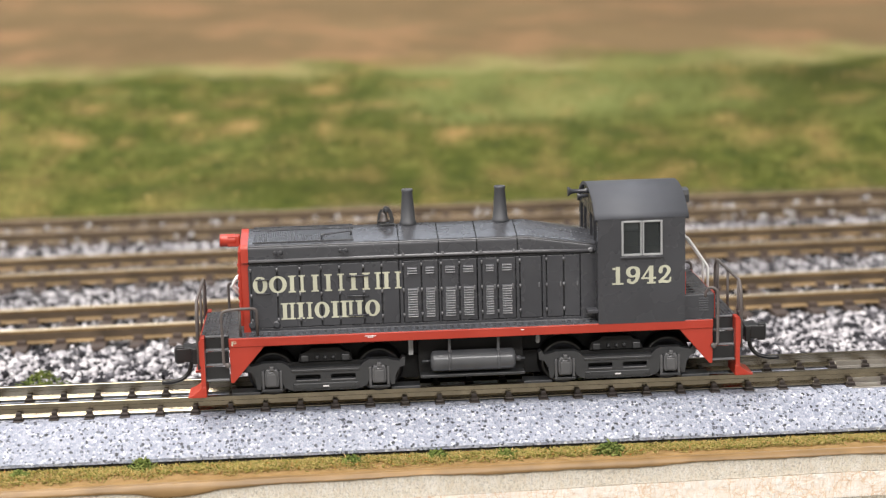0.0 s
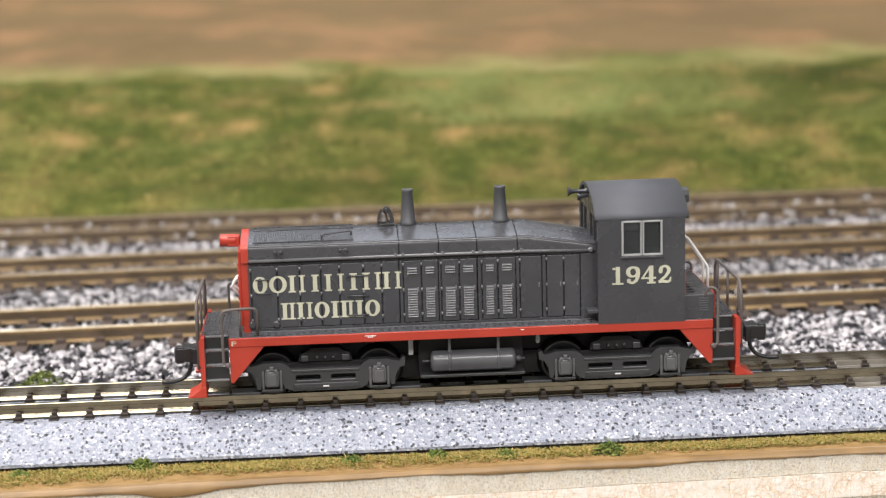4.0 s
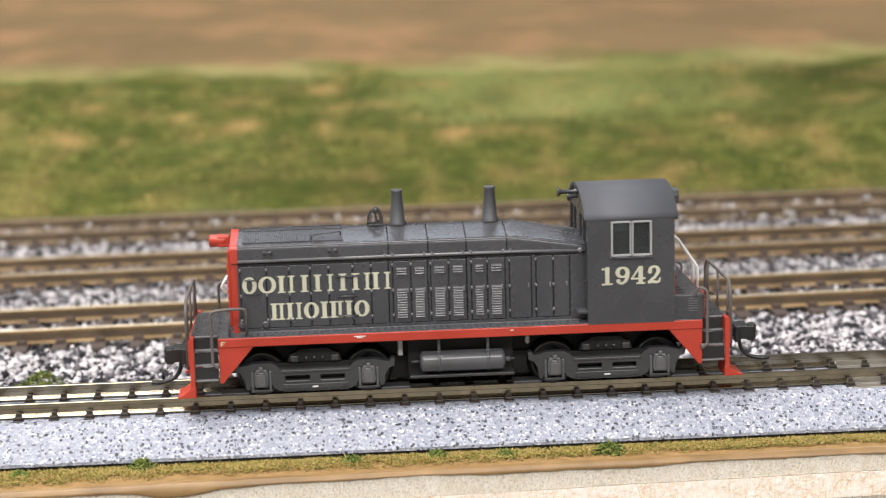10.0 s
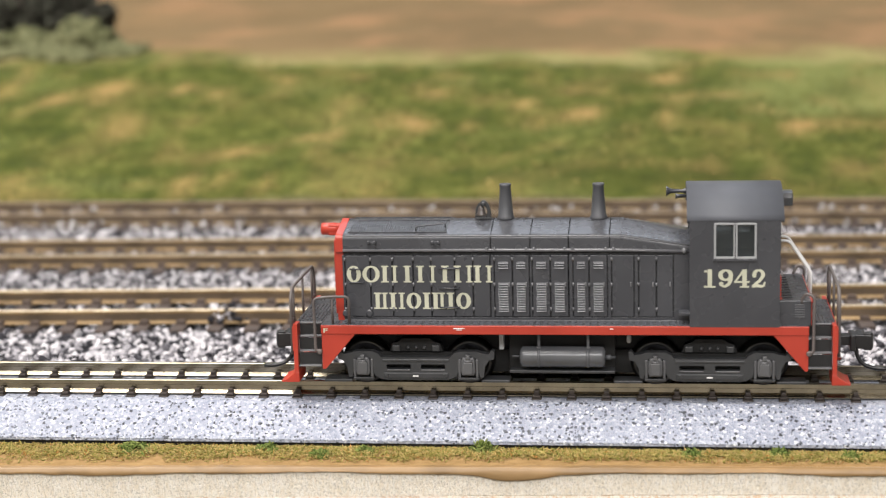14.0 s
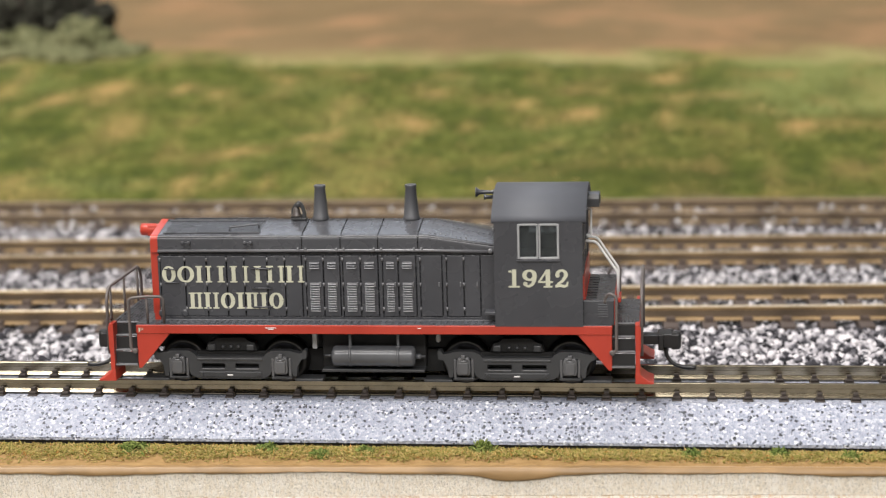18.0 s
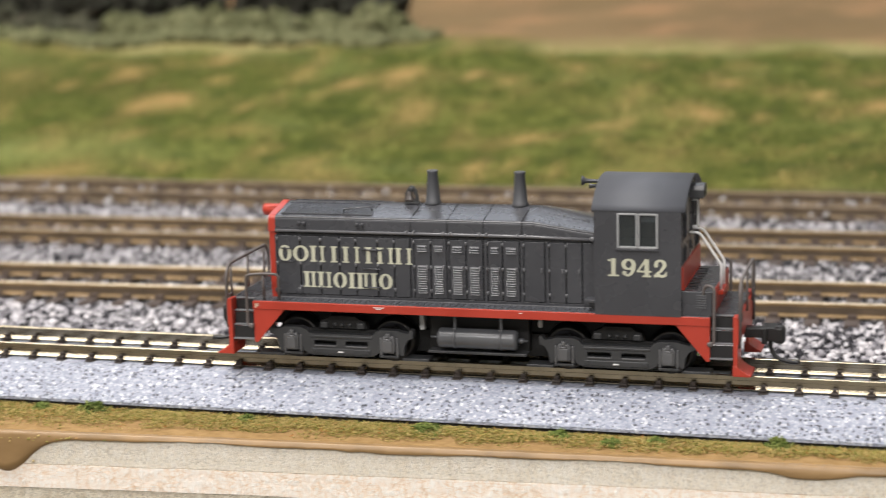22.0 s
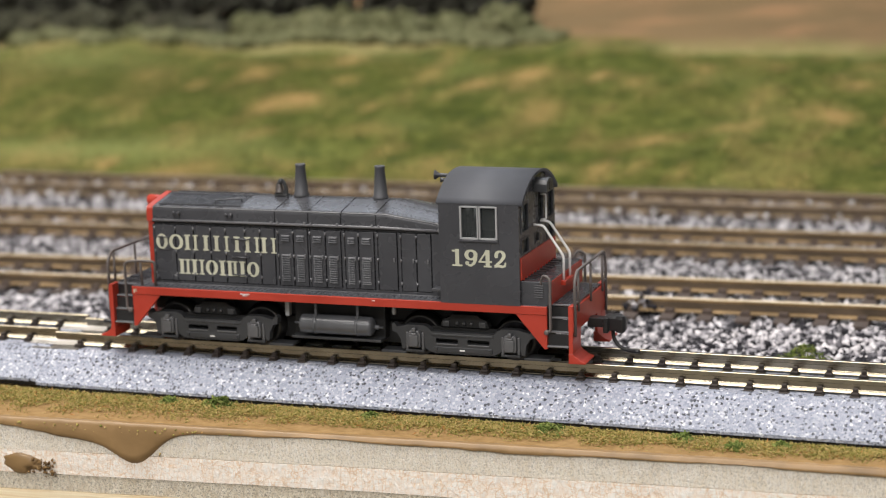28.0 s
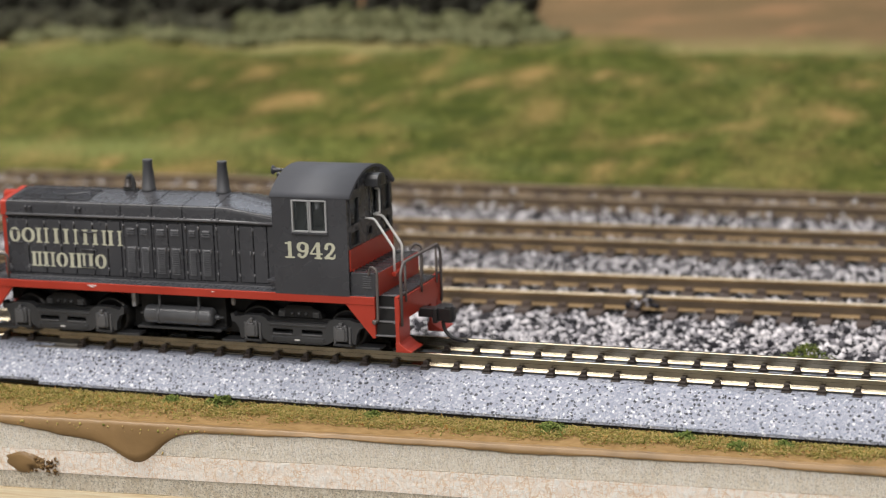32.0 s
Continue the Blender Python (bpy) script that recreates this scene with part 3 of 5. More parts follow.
def build_board():
    board = thing("plywood_board", "layered plywood board edge under the scenery, unpainted", "board", kind="structure")
    layers = [(-8.4, -11.9, PLY_GREY, 0.0, "pale porous end grain layer"), (-11.9, -15.6, PLY_PINK, 0.12, "pinkish veneer layer"),
              (-15.6, -18.3, PLY_COARSE, -0.05, "coarse torn end grain layer"), (-18.3, -24, PLY_CREAM, 0.1, "cream veneer layer")]
    for z1, z0, mat, proud, label in layers:
        bm = bmesh.new()
        rows = []
        for i in range(0, 181):
            x = -330 + i * 3
            e = lip_y(x) + 0.02 - proud
            tilt = 0.008 * x
            w = 0.12 * noise.noise(Vector((x * 0.12, z1, 0)))
            w0 = 0.12 * noise.noise(Vector((x * 0.12, z0, 0)))
            top = z1 + (tilt + w if z1 > -8.5 + 0 else tilt + w) if z1 < -8.5 else z1
            rows.append([bm.verts.new(c) for c in ((x, e + 40, top), (x, e, top - 0.04), (x, e, z0 + tilt + w0 + 0.06), (x, e + 40, z0 + tilt + w0 + 0.06))])
        for a, b in zip(rows, rows[1:]):
            for k in range(4):
                bm.faces.new((a[k], b[k], b[(k + 1) % 4], a[(k + 1) % 4]))
        bmesh.ops.recalc_face_normals(bm, faces=bm.faces[:])
        part("ply_layer", bm, mat, board, label)


# ---------------------------------------------------------------- tracks
RAIL_PROFILE = [(-0.30, 0.0), (0.30, 0.0), (0.38, -0.07), (0.38, -0.66), (0.15, -0.78), (0.15, -1.40), (0.34, -1.56), (0.78, -1.87), (0.78, -1.98),
                (-0.78, -1.98), (-0.78, -1.87), (-0.34, -1.56), (-0.15, -1.40), (-0.15, -0.78), (-0.38, -0.66), (-0.38, -0.07)]
JOINT_X, JOINT_B = -185.5, 62.5
TIE_STEP, TIE_AT = 5.03, -24.77


def unitrack(x0, x1, dy, dz):
    """A click-together straight: moulded roadbed, ties, two rails. dy, dz: a small misfit at the joint."""
    t = thing("model_track_section", "straight nickel silver model track on moulded grey granite roadbed", "model track", "model track sections", at=(0, dy, dz))
    prof = [(-12.5, -7.2), (-12.5, -6.75), (-12.25, -6.5), (-7.9, -2.6), (-7.5, -2.35), (-6.2, -2.25), (6.2, -2.25), (7.5, -2.35), (7.9, -2.6), (12.25, -6.5), (12.5, -6.75), (12.5, -7.2)]
    part("roadbed", prism(prof, "x", x0 + 0.13, x1 - 0.13), GRANITE, t, "speckled blue-grey granite roadbed")
    # set-back black strip: the shade of the gap below, put into the colour
    part("roadbed_gap_shade", bx(x0 + 0.3, x1 - 0.3, -12.0, 12.0, -8.0, -7.2), BLACK, t, "black strip for the shaded gap under the roadbed")
    for y in (-4.87, 4.87):
        r = prism([(y + p, q) for p, q in RAIL_PROFILE], "x", x0, x1)
        for f in r.faces:
            f.smooth = False
        part("rail", r, RAIL_STEEL, t)
    tie = None
    k = math.ceil((x0 + 0.9 - TIE_AT) / TIE_STEP)
    while TIE_AT + k * TIE_STEP < x1 - 0.9:
        x = TIE_AT + k * TIE_STEP
        if tie is None:
            bm = bx(-0.74, 0.74, -6.75, 6.75, -3.0, -2.05, 0.2)
            for y in (-4.87, 4.87):
                for s in (-1, 1):
                    bx(-0.58, 0.58, y + s * 1.2 - 0.5, y + s * 1.2 + 0.5, -2.05, -1.62, 0.12, bm)
                    bx(-0.36, 0.36, y + s * 0.72 - 0.42, y + s * 0.72 + 0.42, -1.8, -1.12, 0.1, bm)
            tie = part("tie", bm, TIE, t, at=(x, 0, 0))
        else:
            o = new("tie", tie.data)
            o.parent, o.location = t, (x * MM, 0, 0)
        k += 1
    return t


HO_PROFILE = [(-0.45, 0.0), (0.45, 0.0), (0.46, -0.15), (0.42, -0.6), (0.16, -0.75), (0.15, -1.9), (0.4, -2.05), (1.25, -2.3), (1.25, -2.5),
              (-1.25, -2.5), (-1.25, -2.3), (-0.4, -2.05), (-0.15, -1.9), (-0.16, -0.75), (-0.42, -0.6), (-0.46, -0.15)]


def flex_track(y, z, slope, tie_at, step, label, side=RAIL_BROWN, top=RAIL_HEAD, foot=RAIL_FOOT):
    t = thing("ballasted_track", label, "model track", "yard tracks", at=(0, 0, 0))
    t.matrix_basis = pose(-60 * MM, y * MM, z * MM, 0, 0, math.degrees(math.atan(slope)))
    for s in (-8.7, 8.7):
        part("rail", prism([(s + p, q) for p, q in HO_PROFILE], "x", -260, 270), side, t, "weathered brown rail with worn head")
        for q in (-1, 1):
            # dark strip along the web: shade of the overhanging head, put into the colour
            part("rail_web_shade", prism([(s + q * 0.15, -1.92), (s + q * 0.15, -0.72), (s + q * 0.36, -0.62), (s + q * 0.36, -1.98)], "x", -260, 270), WEB_SHADE, t, "dark strip for the shade under the rail head")
            part("rail_foot", prism([(s + q * 0.37, -2.04), (s + q * 1.29, -2.27), (s + q * 1.29, -2.48), (s + q * 0.37, -2.4)], "x", -260, 270), foot, t, "lighter rail foot")
        part("rail_head", prism([(s - 0.48, -0.14), (s + 0.48, -0.14), (s + 0.48, -0.06), (s + 0.38, 0.05), (s - 0.38, 0.05), (s - 0.48, -0.06)], "x", -260, 270), top, t, "bright worn running surface")
    base = None
    for k in range(int(520 / step)):
        x = -256 + tie_at + k * step
        if base is None:
            bm = bx(-1.35, 1.35, -14.8, 14.8, -4.4, -2.45, 0.12)
            for s in (-8.7, 8.7):
                for q in (-1, 1):
                    bx(-0.85, 0.85, s + q * 1.2 - 0.85, s + q * 1.2 + 0.85, -2.5, -1.75, 0.1, bm)
            base = part("tie", bm, TIE_HO, t, at=(x, 0, 0))
        else:
            o = new("tie", base.data)
            o.parent, o.location = t, (x * MM, 0, 0)
    return t


def build_tracks():
    unitrack(JOINT_X, JOINT_B, 0, 0)
    unitrack(JOINT_X - 250, JOINT_X, 0.75, 0.35)
    unitrack(JOINT_B, JOINT_B + 180, 0, 0)
    for at, back, on in ((JOINT_X, 3.4, 5.2), (JOINT_B, 6.8, 6.0)):
        for y in (-4.87, 4.87):
            j = prism([(y - 1.25, -2.2), (y - 1.25, -1.86), (y - 0.45, -1.5), (y - 0.2, -1.3), (y + 0.2, -1.3), (y + 0.45, -1.5), (y + 1.25, -1.86), (y + 1.25, -2.2)], "x", at - max(4.5, back - 0.6), at + 4.5, None, 0.05)
            j = bx(at - back, at + on, y - 2.5, y + 2.5, -2.42, -2.15, 0.08, j)
            o = part("rail_joiner", j, JOINER)
            tagged(o, "grey metal rail joiner clamped over the rail ends", "rail joiner", "rail joiners")
    flex_track(75.5, -5.8, 0.0366, 1.2, 7.0, "straight brown-railed track in black and white ballast")
    flex_track(127.8, -6.0, 0.0205, 4.0, 7.0, "straight brown-railed track in black and white ballast", top=RAIL_TAN)
    flex_track(176.0, -6.0, -0.004, 2.5, 7.0, "straight rusty track at the foot of the grassy hill", RAIL_RUST, RAIL_DULL, RAIL_DULL)


# ---------------------------------------------------------------- room
# Unseen plain room, added to close the place for bounced light and reflections.
def build_room():
    for name, size, mat in (("floor", (-2.2, 2.0, -2.0, 2.4, -1.4, -1.3), CARPET), ("ceiling", (-2.2, 2.0, -2.0, 2.4, 1.03, 1.1), CEILING_PAINT),
                            ("wall_north", (-2.2, 2.0, 2.4, 2.5, -1.4, 1.1), WALL_PAINT), ("wall_south", (-2.2, 2.0, -2.1, -2.0, -1.4, 1.1), WALL_PAINT),
                            ("wall_east", (2.0, 2.1, -2.1, 2.5, -1.4, 1.1), WALL_PAINT), ("wall_west", (-2.3, -2.2, -2.1, 2.5, -1.4, 1.1), WALL_PAINT)):
        tagged(part(name, bx(*[v * 1000 for v in size]), mat), "plain painted " + name.split("_")[0] + " of an added room, out of view", name.split("_")[0], kind="structure")


build_ground()
build_board()
build_tracks()
build_room()


# ---------------------------------------------------------------- locomotive
HOOD_Y, CAB_Y = 6.8, 9.5


def hood_top(x, y):
    """Height of the hood roof: two flat slopes to a ridge, falling away towards the cab."""
    t = max(0.0, (x - 8.4) / 9.8)
    edge, ridge = 22.06 - 1.45 * t, 23.3 - 2.0 * t
    return edge + (ridge - edge) * (6.3 - min(6.3, abs(y))) / 6.3


def hood_section(x):
    """Half outline of the hood (y, z) from the running board to the ridge, with a tight rounded shoulder."""
    e = 1.45 * max(0.0, (x - 8.4) / 9.8)
    return [(6.4, 9.5), (6.4, 19.5), (6.84, 19.6), (6.82, 19.9), (6.78, 21.36 - e), (6.77, 21.46 - e), (6.72, 21.68 - e), (6.60, 21.87 - e), (6.42, 22.0 - e), (6.2, 22.07 - e), (6.1, 22.1 - e), (1.2, hood_top(x, 1.2)), (0, hood_top(x, 0))]


def hood_shell(x0, x1, grow=0.0, mids=()):
    bm = bmesh.new()
    loops = []
    for x in [x0, *mids, x1]:
        h = hood_section(x)
        full = [(-(y + grow), z + (grow if z > 12 else 0)) for y, z in h[:-1]] + [(0, h[-1][1] + grow)] + [(y + grow, z + (grow if z > 12 else 0)) for y, z in h[-2::-1]]
        loops.append([bm.verts.new((x, y, z)) for y, z in full])
    n = len(loops[0])
    for a, b in zip(loops, loops[1:]):
        for k in range(n):
            f = bm.faces.new((a[k], a[(k + 1) % n], b[(k + 1) % n], b[k]))
            f.smooth = 3 <= k <= n - 5
    for loop in (loops[0], loops[-1]):
        bm.faces.new([bm.verts.new(v.co) for v in loop])
    bmesh.ops.recalc_face_normals(bm, faces=bm.faces[:])
    return bm


HALF_FRAME = [(5.0, 4.4), (5.4, 4.9), (6.2, 5.3), (8.9, 5.3), (9.4, 5.1), (10.6, 4.9), (11.0, 5.5), (11.4, 5.3), (11.3, 4.2), (10.6, 4.0), (10.0, 3.0), (9.8, 1.5),
              (9.3, 1.5), (9.0, 2.6), (8.7, 4.3), (6.5, 4.3), (6.25, 2.6), (5.9, 1.7), (5.2, 1.3), (4.4, 1.1)]
FRAME_OUTLINE = HALF_FRAME + [(-x, z) for x, z in HALF_FRAME[::-1]]


def pierced(outline, holes, y0, y1):
    """A plate in the (x, z) plane from y0 to y1 with holes through it."""
    b = bmesh.new()
    edges = []
    for loop in [outline, *holes]:
        vs = [b.verts.new((x, y0, z)) for x, z in loop]
        edges += [b.edges.new((vs[k], vs[(k + 1) % len(vs)])) for k in range(len(vs))]
    made = bmesh.ops.triangle_fill(b, edges=edges, use_beauty=True)
    faces = [g for g in made["geom"] if isinstance(g, bmesh.types.BMFace)]
    out = bmesh.ops.extrude_face_region(b, geom=faces)
    bmesh.ops.translate(b, vec=(0, y1 - y0, 0), verts=[g for g in out["geom"] if isinstance(g, bmesh.types.BMVert)])
    bmesh.ops.recalc_face_normals(b, faces=b.faces[:])
    return b


def build_loco():
    L = thing("toy_diesel_switcher", "grey and red model diesel switcher standing on the front rails", "model locomotive")
    P = lambda name, bm, mat, label="", parent=L, at=None: part(name, bm, mat, parent, label, at)
    # sill, running board and end platforms
    P("frame", bx(-12.5, 12.5, -4.2, 4.2, 1.3, 4.7, 0.1, bx(-33.5, 33.5, -3.4, 3.4, 4.6, 8.2, 0.1)), SHADOWY, "black underframe")
    P("running_board", bx(34.51, 38.35, -7.3, 7.3, 9.06, 9.5, 0, bx(-38.35, -34.41, -7.3, 7.3, 9.06, 9.5, 0, bx(-34.4, 34.5, -9.3, 9.3, 9.05, 9.5, 0.06))), GREY, "grey treadplate walkway")
    for s in (-1, 1):
        y0, y1 = sorted((s * 8.9, s * 9.5))
        P("side_sill", bx(-34.4, 34.6, y0, y1, 8.12, 9.4, 0.09), RED, "red side sill strip")
        for e, a, b in ((-1, 34.35, 29.4), (1, 34.55, 29.7)):
            P("end_gusset", prism([(e * a, 8.3), (e * b, 8.3), (e * (b + 0.15), 7.95), (e * (a - 0.45), 2.9), (e * a, 2.95)], "y", *sorted((s * 8.85, s * 9.36)), None, 0.07), RED, "slanted red gusset below the sill")
    tread = bmesh.new()
    for i in range(0, 66):
        x = -32.5 + i
        if x > 17.5:
            break
        for y in (-8.7, -8.2, -7.7, -7.2):
            bx(x, x + 0.55, y - 0.12, y + 0.12, 9.48, 9.56, 0, tread)
    P("treadplate", tread, SHEEN_GREY, "raised tread pattern")
    # hood
    seams = (-9.93, -4.3, 1.15, 6.95)
    # near-black core, so that the roof joints read as shaded gaps
    P("hood_core", hood_shell(-31.3, 18.1, -0.22, mids=(8.4,)), SHADOWY, "near-black core that gives the roof joints their shade")
    ends = [-31.4, *seams, 18.2]
    for a, b in zip(ends, ends[1:]):
        P("hood_section", hood_shell(a + (0.08 if a > -31 else 0), b - (0.08 if b < 18 else 0), mids=(8.4,) if b > 18 else ()), GREY, "grey hood panel with a sharp roof shoulder")
    nose = hood_shell(-32.3, -31.25, 0.05)
    nose = bx(-32.75, -32.3, -5.6, 5.6, 10.2, 21.2, 0.15, nose)
    P("hood_nose", nose, RED, "red front face of the hood")
    for i in range(9):
        P("radiator_slat", bx(-32.95, -32.7, -4.6, 4.6, 11.0 + i * 0.95, 11.55 + i * 0.95, 0.06), RED)
    for s in (-1, 1):
        P("drip_rail", tube([(-31.2, s * 6.95, 19.85), (8.4, s * 6.95, 19.85), (18, s * 6.95, 19.62)], 0.25, 10), EDGE_GLOSS, "thin rail along the hood")
        for x in seams:
            for q in (-0.55, 0.55):
                P("drip_rail_bolt", bx(x + q - 0.18, x + q + 0.18, *sorted((s * 6.8, s * 7.2)), 19.75, 20.3, 0.08), GLOSS_GREY)
        # lighter bead and strip: highlights of shoulder and footing, put into the colour
        P("shoulder_highlight", tube([(-31.2, s * 6.63, 21.86), (8.4, s * 6.63, 21.86), (18.1, s * 6.63, 21.86 - 1.435)], 0.1, 8), GLOSS_GREY, "light bead painting the highlight on the roof shoulder")
        P("footing_highlight", bx(-31.3, 18.1, *sorted((s * 6.88, s * 7.0)), 9.5, 9.68, 0.04), GLOSS_GREY, "light strip painting the highlight below the hood doors")
        P("drip_rail_boss", turned([(0, 0.42), (0.35, 0.4), (0.5, 0.2)], (17.4, s * 6.9, 19.75), (0, s, 0), 10), GLOSS_GREY)
    # raised roof grille at the front
    g = bmesh.new()
    for s in (-1, 1):
        for i in range(42):
            x = -30.4 + i * 0.33
            prism([(s * a, hood_top(-20, a) + d) for a, d in ((5.6, -0.05), (5.6, 0.13), (1.4, 0.13), (1.4, -0.05))], "x", x, x + 0.16, g)
        for a in (5.75, 1.25):
            bx(-30.6, -16.3, s * a - 0.1, s * a + 0.1, hood_top(-20, a) - 0.1, hood_top(-20, a) + 0.2, 0.03, g)
    # dark underlay: the shade between the ribs is put into its colour
    for s in (-1, 1):
        back = prism([(s * a, hood_top(-20, a) + d) for a, d in ((5.7, -0.1), (5.7, 0.04), (1.3, 0.04), (1.3, -0.1))], "x", -30.5, -16.4)
        P("grille_backing", back, GREY_TRUCK, "dark plate for the shade between the grille ribs")
    P("roof_grille", g, GREY, "fine ribbed radiator grille")
    P("roof_grab", tube([(-20.8, -5.2, 22.4), (-20.8, -5.2, 23.0), (-16.6, -4.4, 23.3), (-16.6, -4.4, 22.7)], 0.13, 6, None, 0.3), GREY, "roof grab bar")
    # doors with louvres, both sides
    doors = [(-30.9, -27.4, 0), (-27.2, -24.2, 0), (-24.0, -21.2, 0), (-21.0, -18.6, 0), (-18.4, -15.2, 0), (-15.0, -12.6, 0), (-12.4, -10.1, 0),
             (-9.35, -6.95, 1), (-6.75, -4.5, 1), (-3.95, -1.55, 1), (-1.35, 1.05, 1), (1.85, 3.95, 1), (4.15, 6.55, 1), (7.3, 10.3, 0), (11.1, 13.4, 0), (13.6, 15.8, 0)]
    for s in (-1, 1):
        for a, b in ((-31.35, -31.05), (-9.95, -9.5), (-4.36, -4.1), (1.2, 1.7), (6.7, 7.15), (10.45, 10.95), (15.95, 18.15)):
            P("door_post", bx(a, b, *sorted((s * 6.3, s * 6.93)), 9.8, 19.15, 0.05), GREY)
        P("hood_footing", bx(-31.3, 18.1, *sorted((s * 6.2, s * 6.9)), 9.45, 10.08, 0.05), GREY)
        for i, (a, b, lou) in enumerate(doors):
            y0, y1 = sorted((s * 6.3, s * 7.02))
            d = P("hood_door", bx(a, b, y0, y1, 10.2, 19.1, 0.05), GREY)
            for x, zs in ((a - 0.08, (11.3, 14.9, 18.6)),):
                for z in zs:
                    part("hinge", turned([(-0.26, 0.16), (0.26, 0.16)], (x, s * 7.06, z), (0, 0, 1), 8), GLOSS_GREY, d)
            if i > 6:
                yh = sorted((s * 7.0, s * 7.32))
                part("latch", bx(b - 0.5, b - 0.25, *yh, 14.6, 15.3, 0.08), GLOSS_GREY, d)
            if lou:
                for z0, z1 in ((10.95, 15.3), (17.25, 18.35)):
                    n = round((z1 - z0) / 0.36)
                    bm = bmesh.new()
                    for k in range(n):
                        z = z0 + k * 0.36
                        prism([(s * 7.0, z), (s * 7.3, z + 0.02), (s * 7.26, z + 0.1), (s * 7.0, z + 0.26)], "x", a + 0.5, b - 0.5, bm)
                    part("louvre", bm, LOUVRE, d, "pressed louvre panel")
    riv = bmesh.new()
    for k in range(13):
        x = 8.6 + 0.74 * k
        for y in (-2.2, 2.2, -5.6, 5.6):
            turned([(-0.05, 0.14), (0.1, 0.09)], (x, y, hood_top(x, y)), (0, 0, 1), 6, riv)
    P("rivet_row", riv, GLOSS_GREY, "rows of rivets on the tapered roof")
    # grab irons on the hood side
    for s in (-1, 1):
        for x in (-29.3,):
            for z in (15.2, 17.2):
                P("grab_iron", tube([(x - 1.0, s * 6.9, z), (x - 1.0, s * 7.3, z), (x + 1.0, s * 7.3, z), (x + 1.0, s * 6.9, z)], 0.1, 6), GREY)
        for z in (11.6, 14.4, 17.3):
            P("grab_iron", tube([(-17.3, s * 6.9, z), (-17.3, s * 7.4, z), (-14.5, s * 7.4, z), (-14.5, s * 6.9, z)], 0.12, 6), GREY)
        for x in (-27.0, -17.8):
            lug = bx(x - 0.6, x + 0.6, *sorted((s * 6.7, s * 6.9)), 20.45, 21.1, 0.06)
            for q in (-0.42, 0.42):
                turned([(0, 0.3), (0.28, 0.28), (0.34, 0.15)], (x + q, s * 6.85, 21.0), (0, s, 0), 8, lug)
                turned([(0, 0.2), (0.25, 0.18)], (x + q, s * 6.85, 20.5), (0, s, 0), 8, lug)
            P("lifting_lug", lug, GREY)
        for x in (-31.0, -27.6):
            P("round_cover", turned([(0, 0.6), (0.35, 0.55), (0.42, 0.3)], (x, s * 6.75, 10.6), (0, s, 0), 12), GREY)
    # stacks, bell, headlight
    for x in (-8.25, 5.2):
        st = turned([(0, 1.25), (0.5, 1.28), (0.7, 1.12), (4.9, 0.78), (5.1, 0.86), (5.35, 0.84), (5.36, 0.55), (4.6, 0.5)], (x, 0, 22.95), (0, 0, 1), 12)
        P("exhaust_pipe", st, STACK_GREY, "tapered grey exhaust stack")
    bell = turned([(0, 0.80), (0.12, 0.84), (0.35, 0.62), (0.9, 0.5), (1.2, 0.42), (1.42, 0.2), (1.7, 0.16)], (-11.75, -0.5, 23.75), (0, 0, 1), 16)
    P("bell", bell, BELL_METAL, "dark bronze bell")
    yoke = bx(-12.5, -10.3, -0.95, 0.35, 23.15, 23.5, 0.08)
    prism([(-11.2, 23.3), (-10.35, 23.3), (-10.3, 24.2), (-10.6, 25.3), (-11.0, 25.9), (-11.5, 26.05), (-11.9, 25.7), (-11.85, 25.2), (-11.4, 25.3), (-11.0, 24.9), (-10.85, 24.2)], "y", -0.85, -0.45, yoke, 0.06)
    prism([(-12.75, 23.3), (-12.35, 23.3), (-12.3, 24.4), (-11.9, 25.3), (-12.1, 25.6), (-12.6, 24.8)], "y", -0.2, 0.15, yoke, 0.06)
    turned([(0, 0.36), (0.3, 0.36), (0.4, 0.2)], (-11.4, -0.85, 25.5), (0, -1, 0), 10, yoke)
    P("bell_bracket", yoke, GREY_TRUCK, "dark grey bracket that carries the bell")
    hl = turned([(0, 0.86), (0.1, 0.95), (2.2, 0.95), (2.4, 0.85)], (-35.5, 0, 21.75), (1, 0, 0), 8)
    bx(-34.4, -32.6, -0.8, 0.8, 20.9, 22.5, 0.15, hl)
    P("headlight", hl, RED, "red front headlight housing")
    P("headlight_lens", turned([(0, 0.72), (0.05, 0.68)], (-35.53, 0, 21.75), (1, 0, 0), 16), SILVER)
    # cab
    wall = 0.55
    wx0, wx1, wz0, wz1 = 21.5, 27.25, 19.15, 24.1
    for s in (-1, 1):
        cab = bmesh.new()
        rings = []
        for y in (s * 9.5, s * (9.5 - wall)):
            for x0, x1, z0, z1 in ((18.1, 30.55, 9.3, 24.62), (wx0, wx1, wz0, wz1)):
                rings.append([cab.verts.new(c) for c in ((x0, y, z0), (x1, y, z0), (x1, y, z1), (x0, y, z1))])
        for a, b in ((0, 1), (2, 3), (0, 2), (1, 3)):
            for k in range(4):
                cab.faces.new((rings[a][k], rings[a][(k + 1) % 4], rings[b][(k + 1) % 4], rings[b][k]))
        bmesh.ops.recalc_face_normals(cab, faces=cab.faces[:])
        P("cab_side", cab, GREY, "flat grey cab wall with a window opening")

    def arch(y):
        return 28.3 - 3.75 * (abs(y) / 9.62) ** 2.3

